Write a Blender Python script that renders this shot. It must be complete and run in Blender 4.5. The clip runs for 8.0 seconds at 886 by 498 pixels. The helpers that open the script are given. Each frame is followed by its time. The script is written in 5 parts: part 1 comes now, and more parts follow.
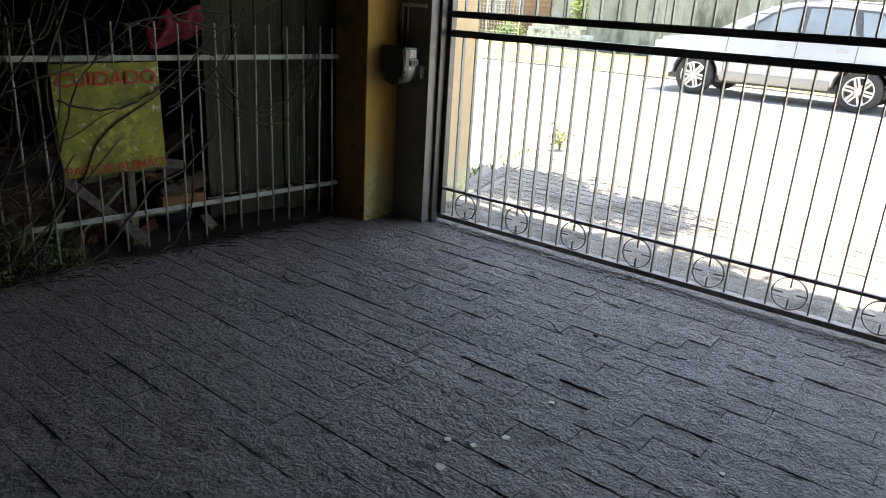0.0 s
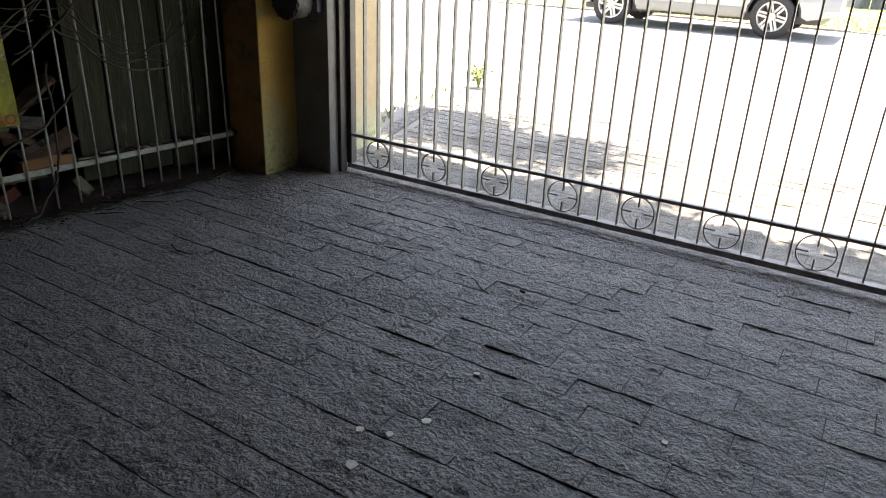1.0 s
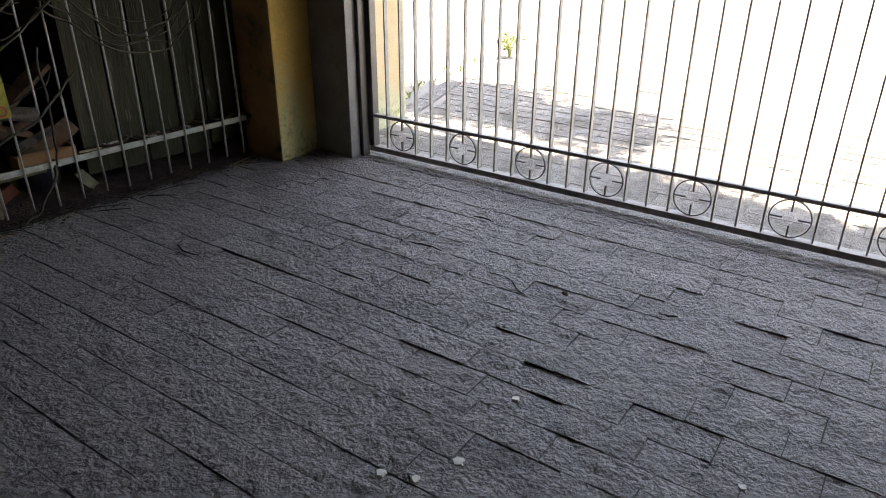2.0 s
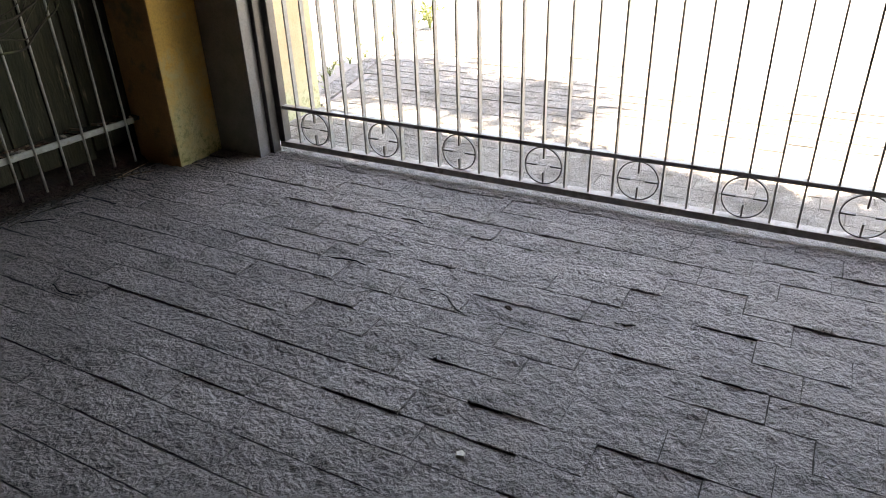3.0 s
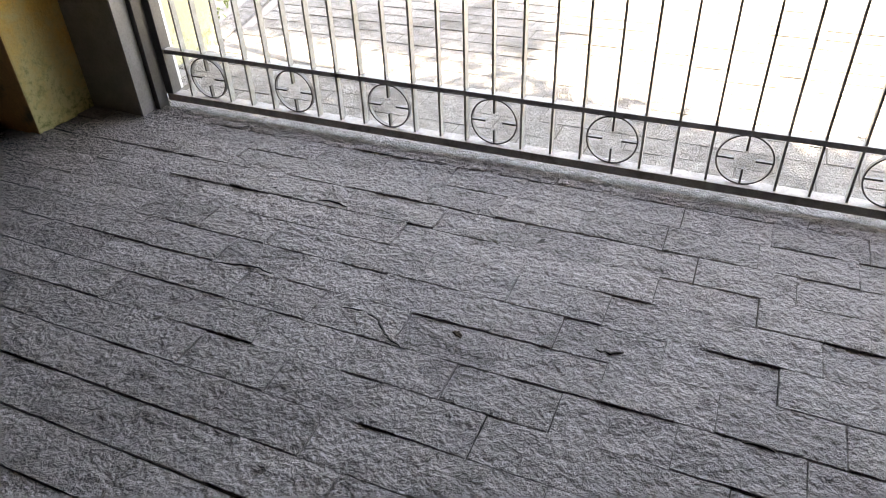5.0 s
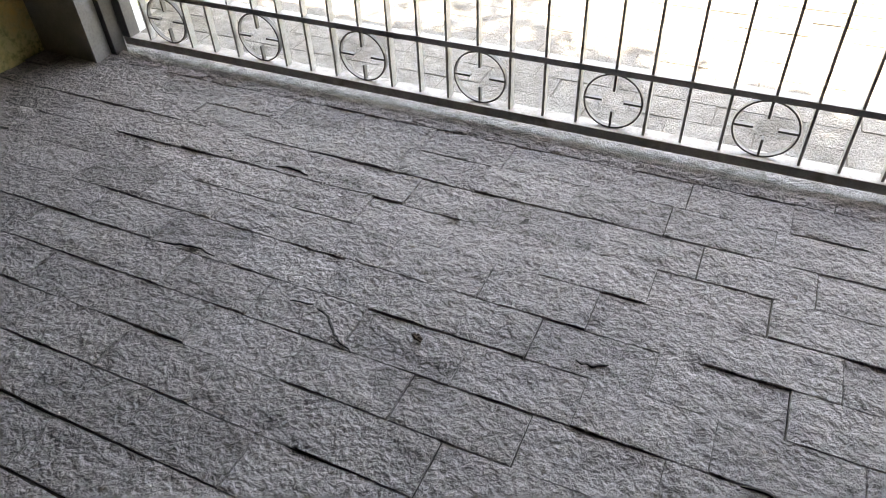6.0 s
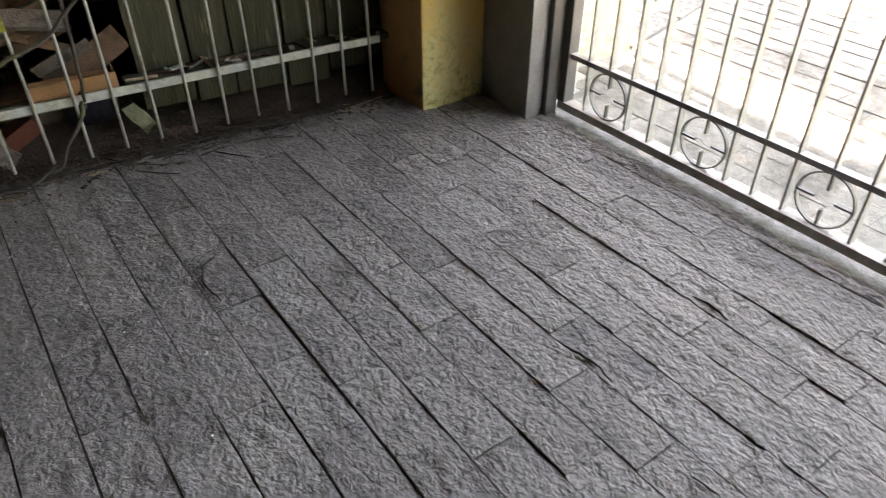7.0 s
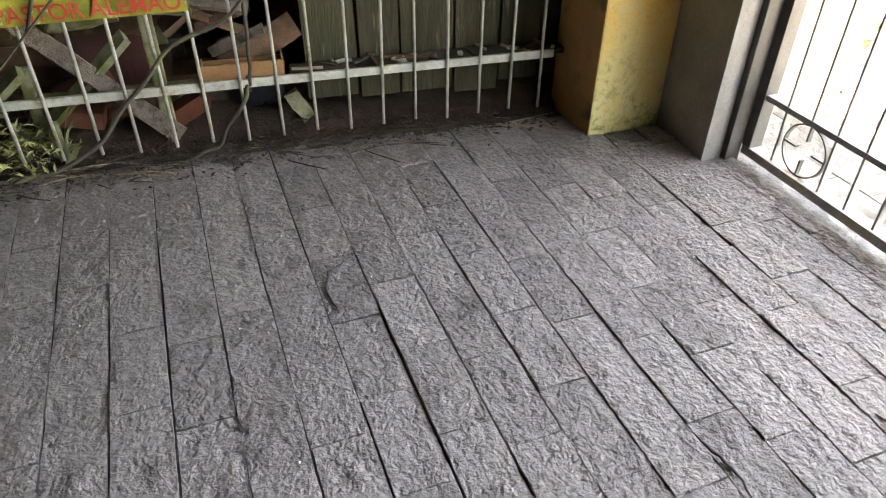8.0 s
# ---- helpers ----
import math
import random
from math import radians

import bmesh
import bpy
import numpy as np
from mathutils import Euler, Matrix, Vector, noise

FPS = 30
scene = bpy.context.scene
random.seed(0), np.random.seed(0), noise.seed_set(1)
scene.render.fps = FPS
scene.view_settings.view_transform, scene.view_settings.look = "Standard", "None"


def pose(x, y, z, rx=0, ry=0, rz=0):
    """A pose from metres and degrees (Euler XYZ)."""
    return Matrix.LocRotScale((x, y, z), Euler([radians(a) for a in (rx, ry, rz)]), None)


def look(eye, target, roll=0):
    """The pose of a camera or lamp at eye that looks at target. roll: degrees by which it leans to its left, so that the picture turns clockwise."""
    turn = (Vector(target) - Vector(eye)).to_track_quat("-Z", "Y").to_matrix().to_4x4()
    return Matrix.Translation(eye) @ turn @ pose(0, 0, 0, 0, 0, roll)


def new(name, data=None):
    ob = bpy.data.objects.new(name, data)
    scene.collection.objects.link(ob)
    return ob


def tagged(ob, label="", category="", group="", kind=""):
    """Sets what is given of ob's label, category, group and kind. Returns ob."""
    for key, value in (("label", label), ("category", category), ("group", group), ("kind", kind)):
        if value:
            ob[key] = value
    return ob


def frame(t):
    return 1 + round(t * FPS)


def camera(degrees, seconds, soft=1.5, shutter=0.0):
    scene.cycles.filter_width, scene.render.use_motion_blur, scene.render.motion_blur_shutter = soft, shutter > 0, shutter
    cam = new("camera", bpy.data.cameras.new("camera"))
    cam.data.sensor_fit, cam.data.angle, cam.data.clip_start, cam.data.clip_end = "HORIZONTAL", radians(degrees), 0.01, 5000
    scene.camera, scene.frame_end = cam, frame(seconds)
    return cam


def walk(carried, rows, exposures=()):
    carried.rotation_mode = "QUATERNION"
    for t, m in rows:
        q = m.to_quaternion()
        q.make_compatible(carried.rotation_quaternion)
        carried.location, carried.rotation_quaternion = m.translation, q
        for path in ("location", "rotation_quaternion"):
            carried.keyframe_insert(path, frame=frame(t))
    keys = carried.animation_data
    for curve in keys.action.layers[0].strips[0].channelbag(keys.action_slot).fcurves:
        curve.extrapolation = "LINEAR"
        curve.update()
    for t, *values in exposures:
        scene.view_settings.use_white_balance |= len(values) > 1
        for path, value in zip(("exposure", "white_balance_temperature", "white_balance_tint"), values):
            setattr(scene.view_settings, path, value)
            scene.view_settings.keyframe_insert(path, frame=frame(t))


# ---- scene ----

# ---- camera and walk ----
cam = camera(64.2, 8.0, soft=1.0, shutter=0.16)
PATH = [
    (0, (0.022, 0.026, 1.354), (-1.14, 1.52, 0.707), 3.5),
    (0.5, (0.005, 0.166, 1.316), (-1.052, 1.708, 0.606), 3.3),
    (0.7, (-0.047, 0.242, 1.315), (-1.022, 1.823, 0.573), 5.1),
    (1, (-0.115, 0.34, 1.295), (-1.075, 1.907, 0.506), 2.5),
    (1.2, (-0.152, 0.389, 1.287), (-1.093, 1.944, 0.45), 1.0),
    (2.3, (-0.318, 0.734, 1.255), (-1.346, 2.193, 0.353), -0.1),
    (2.5, (-0.33, 0.808, 1.248), (-1.321, 2.26, 0.293), -0.5),
    (2.7, (-0.369, 0.876, 1.251), (-1.292, 2.38, 0.311), -0.7),
    (3, (-0.448, 0.976, 1.252), (-1.3, 2.514, 0.3), -2.0),
    (3.3, (-0.507, 1.047, 1.23), (-1.302, 2.575, 0.214), -0.9),
    (3.5, (-0.551, 1.103, 1.227), (-1.389, 2.598, 0.196), -1.5),
    (3.7, (-0.56, 1.187, 1.241), (-1.43, 2.652, 0.194), -1.5),
    (4, (-0.581, 1.274, 1.236), (-1.433, 2.745, 0.183), -0.9),
    (4.2, (-0.591, 1.317, 1.225), (-1.403, 2.793, 0.147), -0.4),
    (4.5, (-0.624, 1.399, 1.205), (-1.309, 2.912, 0.09), 0.2),
    (4.7, (-0.652, 1.464, 1.198), (-1.318, 2.973, 0.068), -1.6),
    (5.8, (-0.702, 1.796, 1.125), (-1.385, 3.165, -0.163), -3.4),
    (6, (-0.681, 1.858, 1.121), (-1.357, 3.208, -0.191), -2.8),
    (6.2, (-0.72, 1.884, 1.134), (-1.431, 3.231, -0.162), -1.6),
    (6.3, (-0.766, 1.866, 1.143), (-1.525, 3.19, -0.149), -0.7),
    (6.5, (-0.878, 1.858, 1.144), (-1.837, 3.049, -0.145), -1.6),
    (6.8, (-1.02, 1.859, 1.168), (-2.233, 2.854, -0.072), -1.5),
    (7, (-1.114, 1.846, 1.171), (-2.412, 2.781, -0.029), -0.0),
    (7.2, (-1.184, 1.866, 1.183), (-2.557, 2.71, -0.001), -0.8),
    (7.5, (-1.229, 1.908, 1.15), (-2.667, 2.602, -0.054), -2.1),
    (7.7, (-1.259, 1.955, 1.164), (-2.703, 2.581, -0.07), -1.2),
    (8, (-1.262, 1.957, 1.157), (-2.749, 2.529, -0.052), 0.8),
]
EXPOSURES = [(0, 3.05, 8200, 12), (0.5, 3.24, 8500, 14), (1.0, 3.04, 8700, 14), (1.2, 3.08, 8700, 14), (2.3, 3.55, 9200, 18), (2.7, 3.7, 9400, 18), (3.3, 3.66, 9400, 18), (4.5, 3.92, 9650, 18), (6.0, 4.3, 10050, 15), (6.4, 4.13, 10250, 15), (6.8, 4.38, 10500, 16), (7.2, 4.75, 10800, 17), (8.0, 5.36, 10900, 17)]
walk(cam, [(t, look(eye, target, roll)) for t, eye, target, roll in PATH], EXPOSURES)

# ---- world and sun ----
SUN_EL, SUN_AZ = 75.0, 8.0
world = bpy.data.worlds.new("world")
scene.world = world
world.use_nodes = True
wt = world.node_tree
sky = wt.nodes.new("ShaderNodeTexSky")
sky.sky_type = "NISHITA"
sky.sun_disc = False
sky.sun_elevation = radians(SUN_EL)
sky.sun_rotation = radians(SUN_AZ)
wt.links.new(sky.outputs[0], wt.nodes["Background"].inputs[0])
wt.nodes["Background"].inputs[1].default_value = 0.14
sun_data = bpy.data.lights.new("sun", "SUN")
sun_data.energy = 4.5
sun_data.angle = radians(0.5)
sun_data.color = (1.0, 0.975, 0.945)
sun_ob = new("sun", sun_data)
sun_dir = Vector((math.sin(radians(SUN_AZ)) * math.cos(radians(SUN_EL)), math.cos(radians(SUN_AZ)) * math.cos(radians(SUN_EL)), math.sin(radians(SUN_EL))))
sun_ob.matrix_world = look(sun_dir * 50, (0, 0, 0))


# ---- materials ----
def mat(name, base, base2=None, rough=0.8, metal=0.0, scale=8.0, fine=60.0, bump=0.3, bump_dist=0.003, stain=None, stain_amount=0.3, stain_scale=2.0, per_object=0.0, island=False, coat=0.0, chips=0.0, grain=None, spec=0.5, moss=None):
    """Two-scale noise colour, stains, and a bump of two scales, in world metres."""
    m = bpy.data.materials.new(name)
    m.use_nodes = True
    nt = m.node_tree
    N, L = nt.nodes, nt.links
    b = N["Principled BSDF"]
    geo = N.new("ShaderNodeNewGeometry")

    def noise_node(sc, detail=6.0, rgh=0.6):
        n = N.new("ShaderNodeTexNoise")
        n.inputs["Scale"].default_value = sc
        n.inputs["Detail"].default_value = detail
        n.inputs["Roughness"].default_value = rgh
        if grain:
            g = N.new("ShaderNodeVectorMath")
            g.operation = "MULTIPLY"
            L.new(geo.outputs["Position"], g.inputs[0])
            g.inputs[1].default_value = grain
            L.new(g.outputs[0], n.inputs["Vector"])
        else:
            L.new(geo.outputs["Position"], n.inputs["Vector"])
        return n

    def ramp(src, lo, hi):
        r = N.new("ShaderNodeMapRange")
        r.inputs["From Min"].default_value = lo
        r.inputs["From Max"].default_value = hi
        L.new(src, r.inputs["Value"])
        return r.outputs["Result"]

    def mix(fac, a, c):
        x = N.new("ShaderNodeMix")
        x.data_type = "RGBA"
        if isinstance(fac, float):
            x.inputs["Factor"].default_value = fac
        else:
            L.new(fac, x.inputs["Factor"])
        for sock, v in ((x.inputs["A"], a), (x.inputs["B"], c)):
            if isinstance(v, tuple):
                sock.default_value = (*v, 1)
            else:
                L.new(v, sock)
        return x.outputs["Result"]

    base2 = base2 or tuple(c * 0.7 for c in base)
    n1, n2 = noise_node(scale), noise_node(fine, 4.0, 0.7)
    col = mix(ramp(n1.outputs["Fac"], 0.35, 0.65), base, base2)
    dark = tuple(c * 0.6 for c in base2)
    n2f = N.new("ShaderNodeMath")
    n2f.operation = "MULTIPLY"
    L.new(ramp(n2.outputs["Fac"], 0.45, 0.75), n2f.inputs[0])
    n2f.inputs[1].default_value = 0.55
    col = mix(n2f.outputs[0], col, dark)
    if stain:
        n3 = noise_node(stain_scale, 8.0, 0.65)
        lo = 0.68 - 0.35 * stain_amount
        col = mix(ramp(n3.outputs["Fac"], lo, lo + 0.12), col, stain)
    if moss:                                           # pale growth that climbs from the foot in ragged patches, with dark specks
        pale, speck, reach = moss
        sep = N.new("ShaderNodeSeparateXYZ")
        L.new(geo.outputs["Position"], sep.inputs[0])
        n4, n5 = noise_node(6.5, 10.0, 0.72), noise_node(38.0, 8.0, 0.75)
        hgt = N.new("ShaderNodeMath")
        hgt.operation = "MULTIPLY_ADD"
        L.new(sep.outputs["Z"], hgt.inputs[0])
        hgt.inputs[1].default_value = -0.42 / reach
        L.new(n4.outputs["Fac"], hgt.inputs[2])
        grown = ramp(hgt.outputs[0], 0.1, 0.42)
        col = mix(grown, col, pale)
        sp = N.new("ShaderNodeMath")
        sp.operation = "MULTIPLY"
        L.new(ramp(hgt.outputs[0], 0.24, 0.5), sp.inputs[0])
        L.new(ramp(n5.outputs["Fac"], 0.48, 0.62), sp.inputs[1])
        col = mix(sp.outputs[0], col, speck)
    if per_object or island:
        hsv = N.new("ShaderNodeHueSaturation")
        L.new(col, hsv.inputs["Color"])
        if island:
            rnd = geo.outputs["Random Per Island"]
        else:
            rnd = N.new("ShaderNodeObjectInfo").outputs["Random"]
        vr = N.new("ShaderNodeMapRange")
        vr.inputs["To Min"].default_value = 1 - (per_object or 0.3)
        vr.inputs["To Max"].default_value = 1 + (per_object or 0.3)
        L.new(rnd, vr.inputs["Value"])
        L.new(vr.outputs["Result"], hsv.inputs["Value"])
        col = hsv.outputs["Color"]
    L.new(col, b.inputs["Base Color"])
    b.inputs["Roughness"].default_value = rough
    b.inputs["Metallic"].default_value = metal
    b.inputs["Specular IOR Level"].default_value = spec
    b.inputs["Coat Weight"].default_value = coat
    if bump:
        add = N.new("ShaderNodeMath")
        add.operation = "MULTIPLY_ADD"
        L.new(n2.outputs["Fac"], add.inputs[0])
        add.inputs[1].default_value = 0.6 if chips else 1.0
        L.new(n1.outputs["Fac"], add.inputs[2])
        height = add.outputs[0]
        if chips:
            grit, flake = noise_node(chips, 5.0, 0.62), noise_node(chips * 0.36, 6.0, 0.6)
            mad = N.new("ShaderNodeMath")
            mad.operation = "MULTIPLY_ADD"
            L.new(grit.outputs["Fac"], mad.inputs[0])
            mad.inputs[1].default_value = 0.8
            L.new(flake.outputs["Fac"], mad.inputs[2])
            height = mad.outputs[0]
        bp = N.new("ShaderNodeBump")
        bp.inputs["Strength"].default_value = bump
        bp.inputs["Distance"].default_value = bump_dist
        L.new(height, bp.inputs["Height"])
        L.new(bp.outputs["Normal"], b.inputs["Normal"])
    return m


STONE = mat("split_stone", (0.275, 0.257, 0.256), (0.16, 0.149, 0.148), 0.52, 0, 60, 210, 1.0, 0.034, (0.125, 0.117, 0.116), 0.36, 5.5, per_object=0.18, chips=72.0, spec=0.45)
STONE_OUT = mat("outer_stone", (0.34, 0.332, 0.31), (0.24, 0.233, 0.215), 0.85, 0, 26, 140, 1.0, 0.02, (0.15, 0.143, 0.128), 0.5, 2.6, per_object=0.14)
OUTERPAINT = mat("weathered_ochre", (0.58, 0.45, 0.28), (0.5, 0.38, 0.23), 0.85, 0, 7, 90, 0.4, 0.004, (0.5, 0.47, 0.3), 0.35, 4.0, moss=((0.46, 0.46, 0.3), (0.2, 0.21, 0.1), 0.33))
JOINT = mat("joint_dirt", (0.07, 0.067, 0.064), (0.04, 0.039, 0.037), 0.95, 0, 20, 150, 0.8, 0.004)
CONCRETE = mat("rough_concrete", (0.27, 0.26, 0.245), (0.16, 0.155, 0.145), 0.9, 0, 30, 120, 1.0, 0.02, (0.09, 0.09, 0.08), 0.5, 12.0)
LIPCONC = mat("pale_worn_concrete", (0.38, 0.37, 0.36), (0.2, 0.194, 0.188), 0.9, 0, 24, 120, 1.0, 0.028, (0.17, 0.163, 0.145), 0.4, 14.0)
# pale so the unseen side and back walls reflect fill onto pillar and gate
WHITEWASH = mat("bounce_plaster", (0.55, 0.53, 0.49), (0.46, 0.44, 0.41), 0.9, 0, 6, 90, 0.3, 0.003, (0.36, 0.34, 0.3), 0.3, 1.5)
# near-black on purpose: the deep shade behind the fence is put into this colour
DARKWALL = mat("shade_dark_render", (0.1, 0.09, 0.075), (0.065, 0.06, 0.05), 0.95, 0, 5, 60, 0.6, 0.006, (0.05, 0.055, 0.03), 0.5, 1.5)
# ceiling out of view; its dark tone keeps bounced light off the floor
DARKCEIL = mat("bounce_cutting_ceiling", (0.06, 0.053, 0.046), (0.045, 0.04, 0.035), 0.9, 0, 5, 90, 0.2, 0.002)
YELLOW = mat("ochre_paint", (0.68, 0.42, 0.1), (0.57, 0.36, 0.095), 0.8, 0, 7, 90, 0.5, 0.004, (0.5, 0.43, 0.19), 0.35, 6.0, moss=((0.5, 0.46, 0.23), (0.17, 0.19, 0.06), 0.5))
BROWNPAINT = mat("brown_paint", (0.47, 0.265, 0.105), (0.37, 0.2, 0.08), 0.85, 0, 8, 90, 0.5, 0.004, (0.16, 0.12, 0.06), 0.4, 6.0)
POSTGREY = mat("grey_metal_paint", (0.235, 0.217, 0.197), (0.17, 0.157, 0.143), 0.45, 0.1, 9, 120, 0.15, 0.001, (0.2, 0.19, 0.175), 0.3, 5.0)
BOTTOMPAINT = mat("dusty_rail_paint", (0.36, 0.345, 0.325), (0.25, 0.24, 0.225), 0.6, 0.0, 25, 160, 0.3, 0.001, (0.16, 0.145, 0.12), 0.35, 9.0)
RINGPAINT = mat("dark_ring_paint", (0.11, 0.107, 0.1), (0.075, 0.073, 0.068), 0.55, 0.1, 25, 160, 0.15, 0.001, (0.16, 0.16, 0.13), 0.3, 9.0)
STEELDARK = mat("dark_steel_paint", (0.11, 0.108, 0.105), (0.08, 0.078, 0.075), 0.4, 0.3, 12, 120, 0.15, 0.001)
GATEPAINT = mat("gate_paint", (0.34, 0.342, 0.33), (0.24, 0.24, 0.22), 0.5, 0.1, 25, 160, 0.15, 0.001, (0.18, 0.186, 0.15), 0.3, 9.0)
FENCEPAINT = mat("faded_fence_paint", (0.44, 0.46, 0.43), (0.3, 0.32, 0.29), 0.6, 0.1, 30, 200, 0.3, 0.001, (0.2, 0.17, 0.1), 0.35, 14.0)
ASPHALT = mat("sunlit_road", (0.3, 0.29, 0.28), (0.25, 0.245, 0.235), 0.9, 0, 6, 80, 0.5, 0.005, (0.2, 0.19, 0.18), 0.3, 0.8)
GRASSM = mat("grass_ground", (0.16, 0.2, 0.05), (0.22, 0.22, 0.08), 0.9, 0, 2, 40, 0.8, 0.02)


# ---- mesh helpers ----
def box(bm, x0, y0, z0, x1, y1, z1, bev=0.0, m=None):
    vs = [bm.verts.new((x, y, z)) for z in (z0, z1) for y in (y0, y1) for x in (x0, x1)]
    fs = [bm.faces.new([vs[i] for i in q]) for q in ((0, 2, 3, 1), (4, 5, 7, 6), (0, 1, 5, 4), (2, 6, 7, 3), (0, 4, 6, 2), (1, 3, 7, 5))]
    if bev:
        edges = list({e for f in fs for e in f.edges})
        r = bmesh.ops.bevel(bm, geom=edges, offset=bev, segments=2, affect="EDGES", profile=0.6)
        vs = list({v for f in r["faces"] for v in f.verts} | {v for v in vs if v.is_valid})
    if m is not None:
        for v in vs:
            v.co = m @ v.co
    return vs


def tube(bm, pts, rad, seg=6, cap=True):
    """A round bar along points; rad: one radius or one a point."""
    pts = [Vector(p) for p in pts]
    rads = rad if isinstance(rad, (list, tuple)) else [rad] * len(pts)
    rings, side = [], None
    for i, p in enumerate(pts):
        d = (pts[min(i + 1, len(pts) - 1)] - pts[max(i - 1, 0)]).normalized()
        if side is None:
            side = d.orthogonal().normalized()
        side = (side - d * side.dot(d)).normalized()
        up = d.cross(side)
        rings.append([bm.verts.new(p + (side * math.cos(a) + up * math.sin(a)) * rads[i]) for a in (2 * math.pi * k / seg for k in range(seg))])
    for a, b in zip(rings, rings[1:]):
        for k in range(seg):
            f = bm.faces.new((a[k], a[(k + 1) % seg], b[(k + 1) % seg], b[k]))
            f.smooth = seg > 5
    if cap:
        bm.faces.new(rings[0][::-1])
        bm.faces.new(rings[-1])


def extrude_outline(bm, pts, y0, y1):
    """Prism from an outline of (x, z) between two y."""
    a = [bm.verts.new((x, y0, z)) for x, z in pts]
    b = [bm.verts.new((x, y1, z)) for x, z in pts]
    n = len(pts)
    bm.faces.new(a)
    bm.faces.new(b[::-1])
    for i in range(n):
        bm.faces.new((a[i], b[i], b[(i + 1) % n], a[(i + 1) % n]))


def part(name, bm, material, parent=None, label=""):
    me = bpy.data.meshes.new(name)
    bmesh.ops.recalc_face_normals(bm, faces=bm.faces[:])
    bm.to_mesh(me)
    bm.free()
    me.materials.append(material)
    ob = new(name, me)
    if parent:
        ob.parent = parent
    if label:
        tagged(ob, label)
    return ob


def boxpart(name, b, material, parent=None, label="", bev=0.0, m=None):
    bm = bmesh.new()
    box(bm, *b, bev=bev, m=m)
    return part(name, bm, material, parent, label)


def thing(name, at, label, category, group="", kind=""):
    ob = new(name)
    ob.location = at
    ob.empty_display_size = 0.1
    return tagged(ob, label, category, group, kind)


def adopt(ob, parent):
    """Make ob, built in world metres, a part of a thing that stands elsewhere."""
    bpy.context.view_layer.update()
    ob.parent = parent
    ob.matrix_parent_inverse = parent.matrix_world.inverted()
    return ob


# ---- large structure ----
GATE_Y, GATE_L, GATE_R = 3.636, -2.838, 1.0
FLOOR_EDGE = 3.575
FX, FY, FSLOPE = -3.31, 3.18, 0.09          # the fence line, which leaves the wall at a slight angle


def fence_x(y):
    return FX - (FY - y) * FSLOPE


# one ground sheet to the horizon, rising gently to the road
bm = bmesh.new()
xs = [-900, -200, -60, -30, -18, -12, -8, -5, -3, -1, 1, 4, 8, 14, 30, 60, 200, 900]
ys = [-900, -100, -20, -6, 3.66, 3.715, 4.6, 5.6, 7, 9, 11, 13, 15.99]


def ground_z(y):
    return -0.06 if y < 3.6 else -0.02 + 0.12 * min(1, max(0, (y - 4.5) / 6.0))


grid = [[bm.verts.new((x, y, ground_z(y) - (0.03 if y < 3.7 else 0))) for x in xs] for y in ys]
for r0, r1 in zip(grid, grid[1:]):
    for i in range(len(xs) - 1):
        bm.faces.new((r0[i], r0[i + 1], r1[i + 1], r1[i]))
tagged(part("road", bm, ASPHALT), "pale sunlit asphalt road and ground sheet", "road", kind="structure")
bm = bmesh.new()
xs2 = [-900, -200, -60, -40, -30, -24, -18, -14, -10, -6, -2, 3, 10, 20, 60, 200, 900]
ys2 = [16.14, 18, 21, 24, 28, 34, 60, 200, 900]
grid = [[bm.verts.new((x, y, 0.12 + 0.03 * noise.noise((x * 0.3, y * 0.3, 0)))) for x in xs2] for y in ys2]
for r0, r1 in zip(grid, grid[1:]):
    for i in range(len(xs2) - 1):
        bm.faces.new((r0[i], r0[i + 1], r1[i + 1], r1[i]))
tagged(part("grass_verge", bm, GRASSM), "sunlit yellow-green grass verge behind the road", "grass", kind="structure")
kerb = thing("kerb", (0, 16.07, 0), "worn concrete kerb stones along the grass verge", "kerb", kind="structure")
for i in range(44):
    x = -30 + i * 1.0
    boxpart("kerb_stone", (x + 0.01, -0.07, 0.0, x + 0.99, 0.07, 0.135 + 0.01 * math.sin(i * 2.3)), CONCRETE, kerb, bev=0.015)

# the bed of the floor and its concrete lip under the gate
floor = boxpart("floor", (-3.6, -5.0, -0.2, 2.6, FLOOR_EDGE - 0.03, -0.008), JOINT)
tagged(floor, "dark grey split-stone paving with open joints", "floor", kind="structure")
bm = bmesh.new()
n = 420
prof = [(0.0, -0.15), (0.0, -0.007), (0.01, -0.002), (0.022, 0.001), (0.036, -0.004), (0.055, -0.017), (0.1, -0.022), (0.161, -0.022), (0.164, -0.15)]
rings = []
for i in range(n + 1):
    x = -3.1 + 5.6 * i / n
    w = [0.011 * noise.noise((x * 9, k * 3.1, 0)) + 0.009 * noise.noise((x * 31, k * 3.1, 5)) + 0.006 * noise.noise((x * 77, k * 3.1, 8)) for k in range(len(prof))]
    rings.append([bm.verts.new((x, FLOOR_EDGE - 0.028 + py + w[k] * (1.0 if k < 4 else 0.2), pz + w[k] * (0.6 if k < 5 else 0.2))) for k, (py, pz) in enumerate(prof)])
for a, b in zip(rings, rings[1:]):
    for k in range(len(prof) - 1):
        bm.faces.new((a[k], b[k], b[k + 1], a[k + 1]))
tagged(part("threshold", bm, LIPCONC), "crumbling concrete lip of the floor beside the gate", "threshold", kind="structure")

